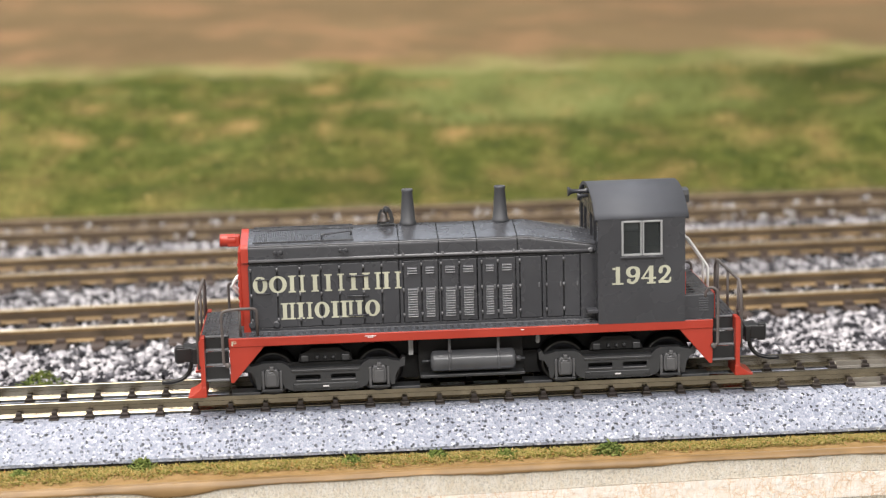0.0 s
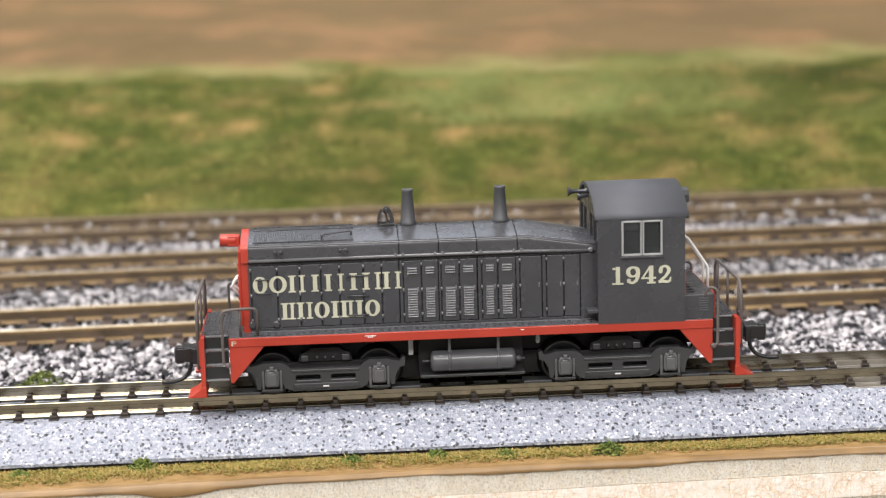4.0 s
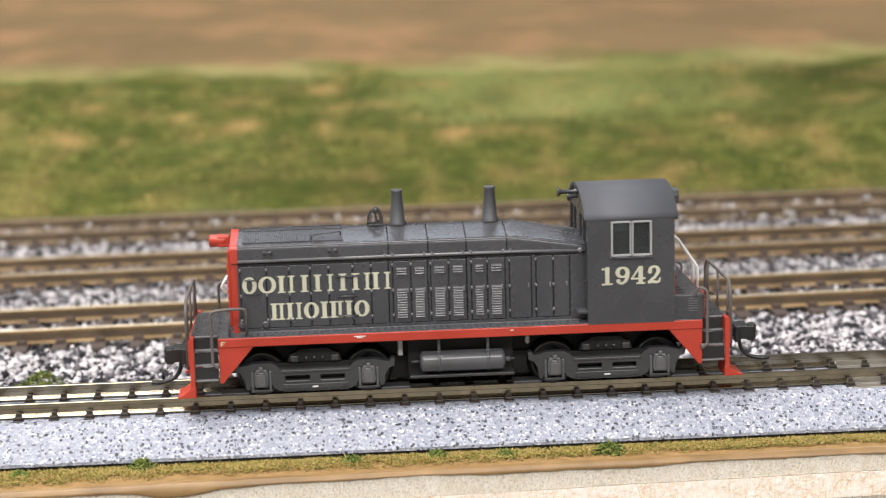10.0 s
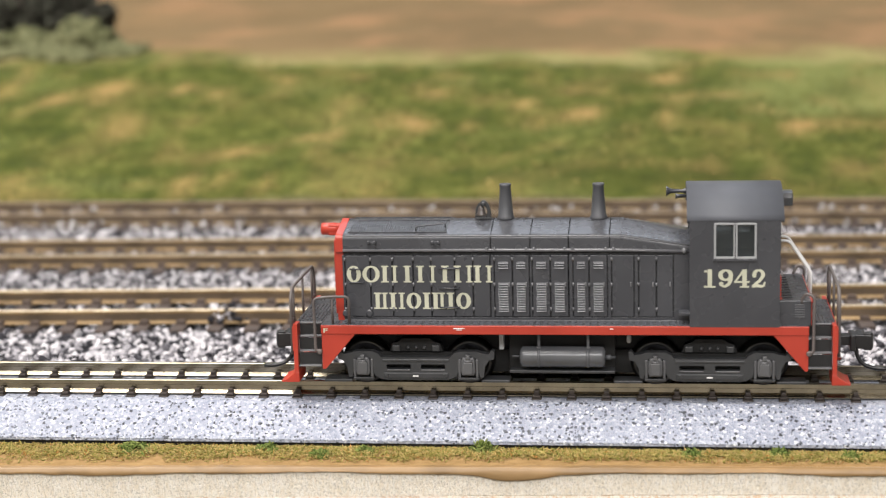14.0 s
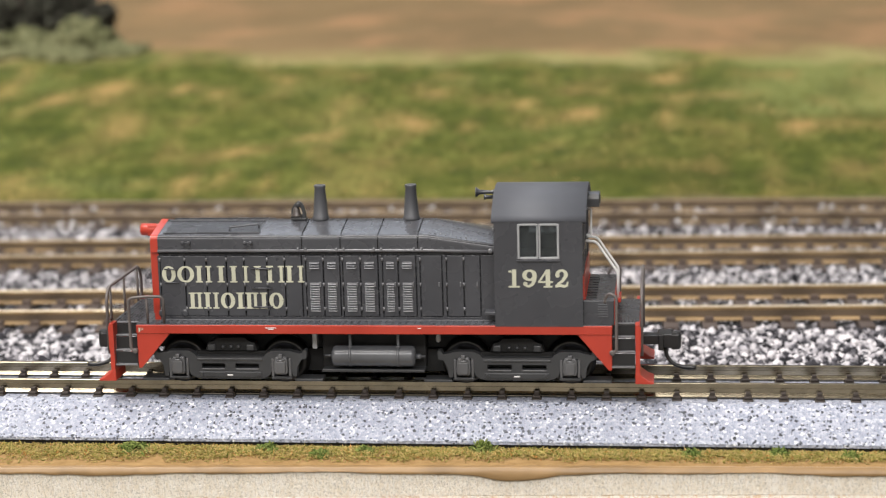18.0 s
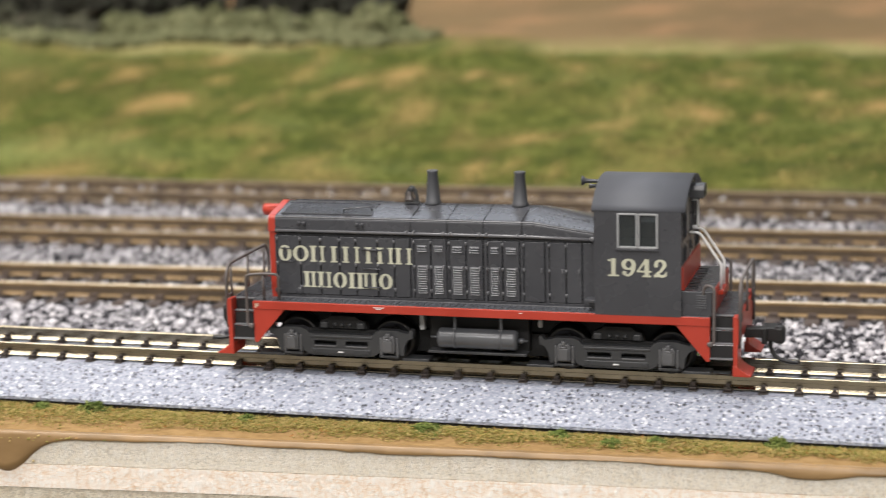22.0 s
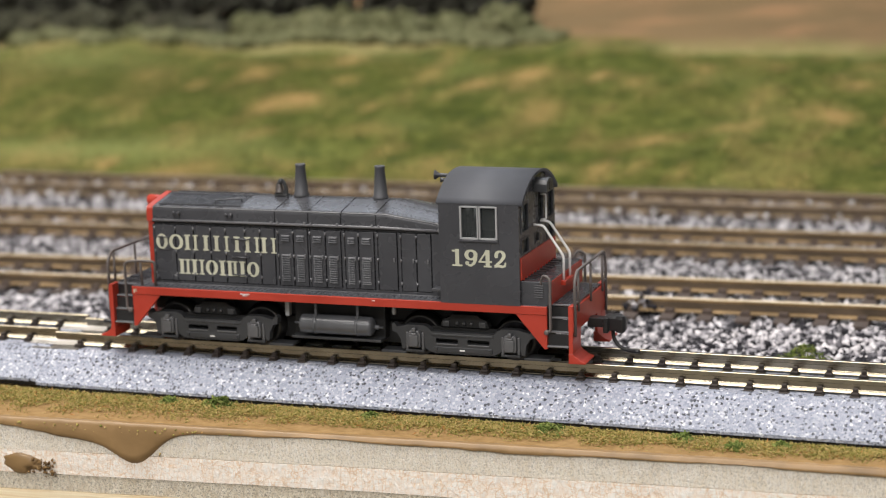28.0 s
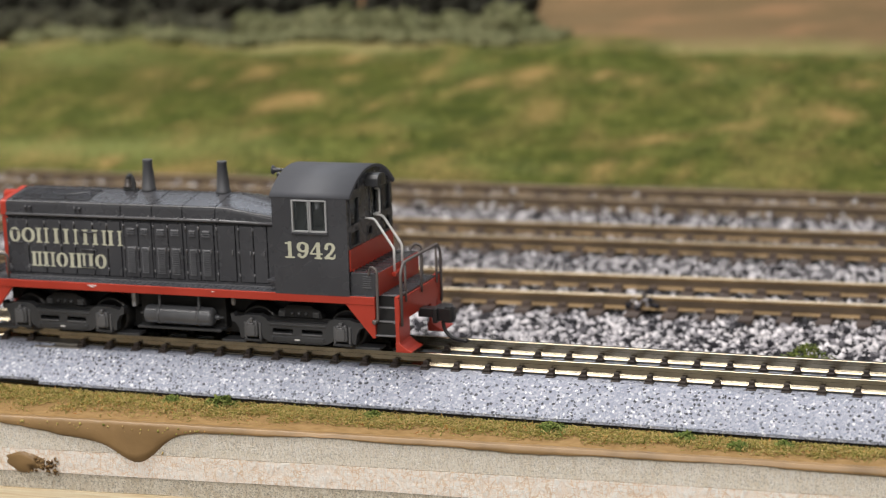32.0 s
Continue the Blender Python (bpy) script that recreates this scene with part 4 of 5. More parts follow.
    # end walls with window openings: (y0, y1, z0, z1), the same on both sides
    for x0, x1, base, openings in ((18.1, 18.65, 9.3, [(-8.2, -5.2, 19.6, 24.3), (-4.4, -1.6, 19.6, 24.3), (1.6, 4.4, 19.6, 24.3), (5.2, 8.2, 19.6, 24.3)]),
                                   (30.0, 30.55, 13.6, [(-8.5, -4.7, 16.7, 19.2), (-8.5, -4.7, 19.9, 24.3), (-0.2, 3.0, 19.6, 25.0), (-1.4, 0.6, 17.2, 18.9), (4.7, 8.5, 16.7, 19.2), (4.7, 8.5, 19.9, 24.3)])):
        bm = bmesh.new()
        cols = sorted({-9.0, 9.0, *[o[0] for o in openings], *[o[1] for o in openings]})
        for a, b in zip(cols, cols[1:]):
            top = min(arch(a), arch(b)) - 0.15
            z = base
            for o in sorted((o for o in openings if o[0] <= a and b <= o[1]), key=lambda o: o[2]):
                bx(x0, x1, a, b, z, o[2], 0, bm)
                z = o[3]
            bx(x0, x1, a, b, z, top, 0, bm)
        P("cab_end", bm, GREY, "grey cab end wall with window openings")
        if base < 10:
            continue
        P("rear_panel", bx(30.0, 30.75, -9.0, 9.0, 13.1, 16.45, 0.06), RED, "red panel across the cab's rear")
        for k in range(12):
            P("panel_bolt", bx(30.7, 30.9, -8.3 + 1.5 * k, -7.9 + 1.5 * k, 13.0, 13.35, 0.05), RED)
        for a, b, c, d in openings:
            f = bmesh.new()
            for q in ((a, a + 0.22, c, d), (b - 0.22, b, c, d), (a + 0.22, b - 0.22, c, c + 0.22), (a + 0.22, b - 0.22, d - 0.22, d)):
                bx(30.4, 30.68, *q, 0, f)
            w = P("rear_window", f, GREY)
            part("pane", bx(30.2, 30.28, a, b, c, d), GLASS, w)
    rf = []
    for i in range(25):
        y = -9.62 + i * 19.24 / 24
        rf.append((y, arch(y)))
    outer = rf
    inner = [(y * 0.955, z - 0.42) for y, z in rf]
    roof = prism(outer + inner[::-1], "x", 17.75, 31.1)
    for f in roof.faces:
        f.smooth = abs(f.normal.x) < 0.5
    P("cab_roof", roof, SHEEN_GREY, "arched grey cab roof")
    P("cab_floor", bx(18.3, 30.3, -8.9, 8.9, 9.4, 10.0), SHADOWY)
    # near-black filler block, so that the windows look into shade
    P("cab_interior", bx(19.5, 29.2, -6.4, 6.4, 10.0, 17.5, 0.3), SHADOWY, "near-black block for the shade inside the cab")
    for s in (-1, 1):
        fr = bmesh.new()
        yy = sorted((s * 9.3, s * 9.72))
        xm = (wx0 + wx1) / 2
        for c in ((wx0 - 0.05, wx0 + 0.24, wz0, wz1), (wx1 - 0.24, wx1 + 0.05, wz0, wz1), (xm - 0.24, xm - 0.04, wz0, wz1), (xm + 0.06, xm + 0.30, wz0, wz1),
                  (wx0 + 0.24, xm - 0.24, wz1 - 0.2, wz1 + 0.05), (xm + 0.30, wx1 - 0.24, wz1 - 0.2, wz1 + 0.05), (wx0 + 0.24, xm - 0.24, wz0 - 0.05, wz0 + 0.24), (xm + 0.30, wx1 - 0.24, wz0 - 0.05, wz0 + 0.24)):
            bx(c[0], c[1], *yy, c[2], c[3], 0.04, fr)
        w = P("side_window", fr, SILVER, "sliding cab window in a silver frame")
        part("pane", bx(wx0, xm, *sorted((s * 9.25, s * 9.32)), wz0, wz1), GLASS, w)
        part("pane", bx(xm, wx1, *sorted((s * 9.12, s * 9.19)), wz0, wz1), GLASS, w)
        part("sill", bx(wx0 - 0.2, wx1 + 0.2, *sorted((s * 9.45, s * 9.85)), wz0 - 0.35, wz0 - 0.1, 0.04), GREY, w)
        P("cab_step", bx(16.6, 18.2, *sorted((s * 7.0, s * 9.3)), 10.9, 11.35, 0.06), GREY)
        riv = bmesh.new()
        for i in range(17):
            turned([(0, 0.13), (0.12, 0.1)], (18.02, s * 8.0, 10.6 + i * 0.8), (-1, 0, 0), 6, riv)
        P("rivet_row", riv, GREY, "row of rivets on the cab front")
    # horns and rear lamp
    horn = turned([(0, 0.75), (0.15, 0.7), (0.6, 0.35), (2.3, 0.25), (2.6, 0.4), (3.4, 0.4)], (14.9, -1.6, 27.35), (1, 0, 0), 12)
    turned([(0, 0.45), (0.4, 0.28), (1.6, 0.25)], (16.2, -2.6, 26.8), (1, 0, 0), 10, horn)
    P("horn", horn, GREY, "trumpet air horn")
    rl = prism([(-1.7, 25.1), (1.7, 25.1), (1.7, 26.3), (1.3, 26.85), (0.6, 27.1), (-0.6, 27.1), (-1.3, 26.85), (-1.7, 26.3)], "x", 30.5, 32.7, None, 0.12)
    P("rear_headlight", rl, GREY_TRUCK, "dark grey rear headlight housing")
    P("rear_headlight_lens", turned([(0, 0.75), (0.12, 0.7)], (32.68, 0, 26.0), (1, 0, 0), 16), BLACK)
    P("rear_grab", tube([(30.5, 2.2, 24.2), (31.3, 2.2, 24.2), (31.3, 2.2, 20.3), (30.5, 2.2, 20.3)], 0.16, 6, None, 0.3), WHITE, "white upright grab iron by the rear door")
    # rear platform box
    P("battery_box", bx(30.5, 34.9, -8.9, 8.9, 9.4, 13.0, 0.12), GREY, "grey battery box behind the cab")
    for s in (-1, 1):
        for k in range(6):
            P("box_slat", bx(32.6, 34.0, *sorted((s * 8.85, s * 9.05)), 10.6 + k * 0.35, 10.78 + k * 0.35, 0.03), LOUVRE)
    for k in range(9):
        P("vent_rib", bx(30.9, 32.4, -7.2 + 1.7 * k, -6.4 + 1.7 * k, 12.98, 13.12, 0.03), BLACK)
    P("box_end", bx(34.85, 35.02, -8.8, 8.8, 9.45, 12.92, 0.04), RED, "red rear face of the battery box")
    for y in (-2.4, 1.0):
        P("white_handrail", tube([(30.7, y, 20.3), (32.2, y, 20.2), (35.3, y, 15.6), (35.25, y, 12.0)], 0.2, 8, None, 0.5), WHITE, "white sloping handrail")
    P("white_handrail_foot", bx(34.9, 35.7, -3.0, 1.6, 11.3, 12.0, 0.1), RED)
    for y in (3.0, 5.0):
        P("front_handrail", tube([(-32.6, y, 15.6), (-33.6, y, 15.4), (-34.3, y, 14.2), (-32.7, y, 12.4)], 0.2, 8, None, 0.3), WHITE, "white handrail by the nose")

    # both ends: steps, posts, pilots, couplers, railings
    for e in (-1, 1):
        tag = "front" if e < 0 else "rear"
        P("end_plate", bx(*sorted((e * 38.36, e * 38.62)), -9.4, 9.4, 5.6, 9.2, 0.05), RED, "red " + tag + " end plate")
        for s in (-1, 1):
            P("step_post", prism([(e * 37.85, 9.55), (e * 38.45, 9.55), (e * 38.5, 2.6), (e * 38.4, 0.98), (e * 37.9, 0.98)], "y", *sorted((s * 7.4, s * 9.46))), RED)
            P("pilot_plate", bx(*sorted((e * 38.0, e * 38.45)), *sorted((s * 4.8, s * 7.38)), 1.0, 5.58, 0.04), RED)
            P("pilot_foot", prism([(e * 37.8, 0.95), (e * 40.4, 0.95), (e * 40.45, 1.2), (e * 39.7, 1.45), (e * 38.75, 2.1), (e * 38.45, 2.5), (e * 37.8, 2.5)], "y", *sorted((s * 4.6, s * 9.5)), None, 0.1), RED, "red pilot foot")
            for z, y_in, y_out, rise in ((9.2, 7.0, 7.75, 0.0), (7.4, 7.6, 8.4, 1.7), (5.35, 8.2, 8.95, 1.95), (3.25, 8.75, 9.4, 2.0)):
                P("step", bx(*sorted((e * 34.5, e * 37.8)), *sorted((s * y_in, s * y_out)), z + 0.02, z + 0.28, 0.08), GLOSS_GREY, "worn grey step")
                if rise:
                    P("riser", bx(*sorted((e * 34.5, e * 37.8)), *sorted((s * (y_in - 0.05), s * (y_in + 0.1))), z, z + rise, 0.02), BLACK)
            # side grab rail over the sill
            P("corner_rail", tube([(e * 34.7, s * 9.75, 5.6), (e * 35.2, s * 9.75, 5.9), (e * 35.25, s * 9.7, 13.7 if e > 0 else 13.4), (e * 34.2 if e > 0 else e * 33.0, s * 9.4, 14.2 if e > 0 else 13.6),
                                   (e * 33.6 if e > 0 else e * 30.3, s * 8.9, 13.2 if e > 0 else 13.5), (e * 33.6 if e > 0 else e * 30.3, s * 8.9, 12.6 if e > 0 else 9.5)], 0.22, 8, None, 0.7), RAILING, "bent corner grab rail")
            if e < 0:
                P("rail_stanchion", tube([(e * 32.7, s * 9.2, 13.5), (e * 32.7, s * 8.9, 9.5)], 0.2, 8), RAILING)
            P("rail_bracket", turned([(0, 0.38), (0.5, 0.38), (0.6, 0.2)], (e * 34.6, s * 9.45, 5.6), (0, s, 0), 10), RAILING)
        rail = tube([(e * 38.75, -8.9, 5.0), (e * 38.75, -8.9, 13.2), (e * 38.75, -7.6, 14.6), (e * 38.75, 7.6, 14.6), (e * 38.75, 8.9, 13.2), (e * 38.75, 8.9, 5.0)], 0.24, 8, None, 0.9)
        for y in (-6.9, 0.0, 6.9):
            tube([(e * 38.75, y, 14.5), (e * 38.75, y, 8.4)], 0.19, 8, rail)
        tube([(e * 38.75, -8.9, 9.9), (e * 38.75, -6.9, 9.9)], 0.16, 6, rail)
        tube([(e * 38.75, 8.9, 9.9), (e * 38.75, 6.9, 9.9)], 0.16, 6, rail)
        P("end_railing", rail, RAILING, "grey tube end railing")
        ribs = bmesh.new()
        for i in range(7):
            bx(*sorted((e * (34.7 + 0.52 * i), e * (34.92 + 0.52 * i))), -6.9, 6.9, 9.48, 9.6, 0.03, ribs)
        P("platform_tread", ribs, GREY, "ribbed tread of the end platform")
        c = bx(*sorted((e * 38.4, e * 41.7)), -1.0, 1.0, 4.6, 6.0, 0.1)
        P("coupler_shank", c, BLACK)
        k = bx(*sorted((e * 41.0, e * 41.8)), -1.8, 1.8, 3.9, 6.3, 0.15)
        prism([(e * 41.6, -1.3), (e * 44.0, -1.6), (e * 44.35, -1.1), (e * 44.35, 0.1), (e * 43.9, 0.4), (e * 43.2, 0.2), (e * 43.0, 0.7), (e * 43.3, 1.7), (e * 42.5, 2.0), (e * 41.6, 1.3)], "z", 4.2, 6.3, k, 0.18)
        prism([(e * 42.9, -1.45), (e * 44.0, -1.5), (e * 44.25, -1.0), (e * 44.1, -0.2), (e * 43.1, -0.4)], "z", 4.0, 6.55, k, 0.12)
        P("coupler", k, BLACK, "black knuckle coupler", at=(1.5 if e < 0 else 0, 0, 0))
        P("trip_pin", tube([(e * 42.0, 0.2, 4.4), (e * 42.2, 0.2, 2.6), (e * 43.2, 0.0, 1.4), (e * 45.0, -0.4, 1.0), (e * 46.4, -0.8, 1.15)], 0.3, 10, None, 0.8), BLACK, "curved trip pin", at=(1.5 if e < 0 else 0, 0, 0))
    # underside: air tanks, battery frame
    for s in (-1, 1):
        tk = turned([(0, 0.85), (0.12, 1.22), (0.4, 1.49), (0.6, 1.52), (11.6, 1.52), (11.85, 1.49), (12.13, 1.22), (12.25, 0.85)], (-5.95, s * 7.4, 4.4), (1, 0, 0), 24)
        turned([(0, 0.18), (1.3, 0.18)], (-7.1, s * 7.2, 4.4), (1, 0, 0), 8, tk)
        turned([(0, 0.4), (0.8, 0.4), (0.9, 0.18), (1.5, 0.18)], (6.2, s * 7.2, 4.3), (1, 0, 0), 8, tk)
        t = P("air_tank", tk, TANK_GREY, "grey cylindrical air tank")
        for x in (-3.4, 3.6):
            band = turned([(0, 1.5), (0.02, 1.62), (0.42, 1.62), (0.44, 1.5)], (x, s * 7.4, 4.4), (1, 0, 0), 24)
            bx(x + 0.02, x + 0.42, *sorted((s * 7.7, s * 8.0)), 5.7, 8.2, 0.05, band)
            bx(x - 0.1, x + 0.54, *sorted((s * 8.0, s * 8.3)), 5.75, 6.1, 0.08, band)
            part("strap", band, TANK_GREY, t, "thin tank strap with its hanger")
        P("tank_cradle", bx(-7.6, 7.6, *sorted((s * 4.0, s * 6.0)), 2.2, 7.4, 0.15), SHADOWY)
        P("tank_shelf", bx(-7.4, 7.6, *sorted((s * 5.0, s * 8.0)), 2.1, 2.5, 0.08), GREY_TRUCK)
        P("brake_hanger", bx(-9.0, -8.3, *sorted((s * 5.5, s * 6.6)), 5.2, 8.2, 0.12), SILVER)
        hose = turned([(0, 0.16), (0.5, 0.2), (0.9, 0.34), (1.5, 0.36), (1.75, 0.2)], (9.6, s * 7.2, 8.2), (0, 0, -1), 8)
        P("drain_valve", hose, SILVER, "small bright drain valve under the sill")
    # trucks
    for cx in (-20.95, 20.95):
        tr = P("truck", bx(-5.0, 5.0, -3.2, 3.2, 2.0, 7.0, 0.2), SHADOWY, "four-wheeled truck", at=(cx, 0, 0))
        for s in (-1, 1):
            y0, y1 = sorted((s * 7.0, s * 8.3))
            sf = pierced(FRAME_OUTLINE, [[(q * (0.75 + 3.5 * u), v) for u, v in ((0, 2.75), (0.06, 2.68), (0.94, 2.68), (1, 2.75), (1, 3.32), (0.94, 3.4), (0.06, 3.4), (0, 3.32))] for q in (-1, 1)], y0, y1)
            # near-black plate added behind the slots to give them their shade
            part("slot_shade_plate", bx(-5.6, 5.6, *sorted((s * 6.4, s * 6.9)), 1.3, 4.9, 0.05), SHADOWY, tr)
            part("side_frame", sf, GREY_TRUCK, tr, "cast grey truck side frame with slots")
            part("frame_rib", bx(-4.7, 4.7, *sorted((s * 8.2, s * 8.45)), 1.35, 2.2, 0.12), GREY_TRUCK, tr)
            part("frame_rib", bx(-4.9, 4.9, *sorted((s * 8.2, s * 8.4)), 3.75, 4.2, 0.12), GREY_TRUCK, tr)
            part("stencil_bar", bx(-0.42, 0.42, *sorted((s * 8.48, s * 8.53)), 1.62, 1.82), WHITE, tr)
            for q in (-1, 1):
                part("slot_ledge", bx(*sorted((q * 0.8, q * 4.2)), *sorted((s * 7.6, s * 8.42)), 2.42, 2.66, 0.08), paint_journal, tr)
            for x in (-4.2, 4.2):
                part("bolt", turned([(0, 0.25), (0.2, 0.22)], (x, s * 8.45, 1.8), (0, s, 0), 8), GREY_TRUCK, tr)
            for x in (-7.62, 7.62):
                jb = prism([(x - 0.82, 1.9), (x + 0.82, 1.9), (x + 1.0, 2.3), (x + 1.0, 4.0), (x + 0.75, 4.5), (x - 0.75, 4.5), (x - 1.0, 4.0), (x - 1.0, 2.3)], "y", *sorted((s * 7.8, s * 8.9)), None, 0.15)
                prism([(x - 0.6, 2.1), (x + 0.6, 2.1), (x + 0.72, 2.5), (x + 0.72, 3.9), (x - 0.72, 3.9), (x - 0.72, 2.5)], "y", *sorted((s * 8.8, s * 9.2)), jb, 0.12)
                turned([(-0.55, 0.22), (0.55, 0.22)], (x, s * 9.0, 4.0), (1, 0, 0), 8, jb)
                bx(x - 0.3, x + 0.3, *sorted((s * 8.5, s * 9.1)), 4.3, 4.95, 0.1, jb)
                for q in (-1, 1):
                    bx(x + q * 1.25 - 0.2, x + q * 1.25 + 0.2, *sorted((s * 7.8, s * 8.5)), 1.5, 4.2, 0.1, jb)
                part("journal_box", jb, paint_journal, tr, "lighter grey journal box")
                part("pedestal_tie", bx(x - 1.5, x + 1.5, *sorted((s * 7.6, s * 8.6)), 1.15, 1.5, 0.06), GREY_TRUCK, tr)
            spring = prism([(-3.9, 5.0), (3.9, 5.0), (3.5, 6.2), (2.6, 6.5), (2.0, 7.0), (-2.0, 7.0), (-2.6, 6.5), (-3.5, 6.2)], "y", *sorted((s * 5.6, s * 7.2)), None, 0.12)
            part("bolster", spring, SHADOWY, tr, "dark stepped bolster above the frame")
            for x in (-1.15, 0.0, 1.15):
                part("bolster_bolt", turned([(0, 0.3), (0.25, 0.28), (0.35, 0.12)], (x, s * 7.2, 5.65), (0, s, 0), 6), GREY_TRUCK, tr)
            for x in (-2.9, 2.9):
                part("spring_cup", bx(x - 0.55, x + 0.55, *sorted((s * 7.1, s * 7.5)), 5.1, 6.0, 0.12), GREY_TRUCK, tr)
            part("rail_sweep", bx(9.4, 13.5, *sorted((s * 5.0, s * 7.6)), 0.55, 0.95, 0.1), GREY_TRUCK, tr)
            part("rail_sweep", bx(-13.5, -9.4, *sorted((s * 5.0, s * 7.6)), 0.55, 0.95, 0.1), GREY_TRUCK, tr)
        for x in (-7.62, 7.62):
            wh = turned([(-6.0, 0.5), (6.0, 0.5)], (0, 0, 0), (0, 1, 0), 10)
            for s in (-1, 1):
                turned([(0, 3.55), (0.5, 3.6), (0.75, 3.25), (2.0, 3.18), (2.05, 2.7), (1.7, 2.5), (1.75, 1.0), (2.1, 0.9)], (0, s * 3.95, 0), (0, s, 0), 28, wh)
                for k in range(6):
                    a = k * math.pi / 3
                    turned([(0, 0.28), (0.25, 0.25)], (1.75 * math.cos(a), s * 5.68, 1.75 * math.sin(a)), (0, s, 0), 6, wh)
            w = part("wheelset", wh, DARK_METAL, tr, "blackened metal wheelset", at=(x, 0, 3.2))
            WHEELS.append(w)
    # lettering: plain shapes in the paint's colour, and the road number
    def slab(x0, x1, z0, z1, y, bm):
        return bx(x0, x1, y - 0.03, y, z0, z1, 0, bm)

    def ribbon(points, y, bm):
        """A painted stroke along (x, z, width) points."""
        up, dn = [], []
        for i, (x, z, w) in enumerate(points):
            a, b = points[max(i - 1, 0)], points[min(i + 1, len(points) - 1)]
            dx, dz = b[0] - a[0], b[1] - a[1]
            n = math.hypot(dx, dz)
            up.append((x - dz / n * w / 2, z + dx / n * w / 2)), dn.append((x + dz / n * w / 2, z - dx / n * w / 2))
        for a, b, c, d in zip(up, up[1:], dn[1:], dn):
            vs = [bm.verts.new((p[0], y - 0.02, p[1])) for p in (a, b, c, d)]
            bm.faces.new(vs)
        return bm

    def arc(cx, cz, rx, rz, a0, a1, thick, thin, n=18):
        """Points of an elliptic stroke, thick at its sides and thin at top and foot."""
        out = []
        for i in range(n + 1):
            a = math.radians(a0 + (a1 - a0) * i / n)
            out.append((cx + rx * math.cos(a), cz + rz * math.sin(a), thin + (thick - thin) * abs(math.cos(a)) ** 1.4))
        return out

    def post(x, z0, z1, w, y, bm):
        slab(x - w / 2, x + w / 2, z0 + 0.2, z1 - 0.2, y, bm)
        for z in (z0, z1 - 0.2):
            slab(x - w / 2 - 0.24, x + w / 2 + 0.24, z, z + 0.2, y, bm)

    def shapes(x0, x1, z0, z1, kinds):
        """A row of plain painted shapes: o a ring, l a thick post, i a thin post, each as wide as its number says."""
        x, step = x0, (x1 - x0) / sum(w for _, w in kinds)
        for kind, w in kinds:
            bm, mid, wide = bmesh.new(), x + w * step / 2, w * step
            if kind == "o":
                ribbon(arc(mid, (z0 + z1) / 2, wide / 2 - 0.42, (z1 - z0) / 2 - 0.14, 0, 360, 0.62, 0.26, 26), -7.05, bm)
            elif kind == "ll":
                post(x + 0.62, z0, z1, 0.58, -7.05, bm), post(x + wide - 0.58, z0, z1, 0.42, -7.05, bm)
            else:
                post(mid, z0, z1, 0.6, -7.05, bm)
            P("lettering_shape", bm, CREAM, "cream painted lettering shape")
            x += w * step

    shapes(-30.85, -9.6, 15.2, 17.65, [("o", 1.9), ("o", 2.3), ("ll", 2.2), ("l", 2.1), ("ll", 2.5), ("l", 2.0), ("ll", 2.4), ("ll", 2.4)])
    shapes(-27.0, -12.75, 11.3, 13.7, [("ll", 2.0), ("ll", 2.2), ("o", 2.1), ("l", 1.2), ("ll", 1.9), ("l", 1.2), ("o", 2.1)])

    # the road number in fat slab-serif numerals
    nx, nz, ny, nh = 20.1, 15.0, -9.53, 2.6
    one, nine, four, two = bmesh.new(), bmesh.new(), bmesh.new(), bmesh.new()
    slab(nx + 0.5, nx + 1.1, nz + 0.25, nz + nh, ny, one)
    slab(nx, nx + 1.6, nz, nz + 0.25, ny, one)
    slab(nx + 0.02, nx + 0.45, nz + nh - 0.42, nz + nh - 0.15, ny, one)
    cx = nx + 2.98
    ribbon(arc(cx, nz + 1.78, 0.72, 0.66, 0, 360, 0.62, 0.3, 24), ny, nine)
    ribbon([(cx + 0.72, nz + 1.8, 0.58), (cx + 0.68, nz + 1.1, 0.56), (cx + 0.42, nz + 0.5, 0.46), (cx - 0.05, nz + 0.18, 0.34), (cx - 0.5, nz + 0.26, 0.36)], ny - 0.008, nine)
    ribbon(arc(cx - 0.6, nz + 0.52, 0.15, 0.15, 0, 360, 0.34, 0.34, 12), ny - 0.016, nine)
    cx = nx + 5.2
    slab(cx + 0.05, cx + 0.68, nz + 0.25, nz + nh, ny, four)
    slab(cx - 0.25, cx + 0.98, nz, nz + 0.25, ny - 0.008, four)
    slab(cx - 1.05, cx + 1.05, nz + 0.68, nz + 0.94, ny - 0.016, four)
    ribbon([(cx - 0.9, nz + 0.85, 0.24), (cx + 0.25, nz + nh - 0.1, 0.3)], ny - 0.03, four)
    cx = nx + 7.5
    ribbon(arc(cx, nz + 1.86, 0.6, 0.6, 175, -35, 0.55, 0.3, 16) + [(cx + 0.1, nz + 0.95, 0.42), (cx - 0.5, nz + 0.5, 0.34), (cx - 0.8, nz + 0.16, 0.3)], ny, two)
    ribbon(arc(cx - 0.58, nz + 1.75, 0.15, 0.15, 0, 360, 0.34, 0.34, 12), ny - 0.008, two)
    ribbon([(cx - 0.9, nz + 0.2, 0.4), (cx - 0.2, nz + 0.3, 0.42), (cx + 0.35, nz + 0.18, 0.4), (cx + 0.72, nz + 0.3, 0.36), (cx + 0.86, nz + 0.85, 0.2)], ny - 0.016, two)
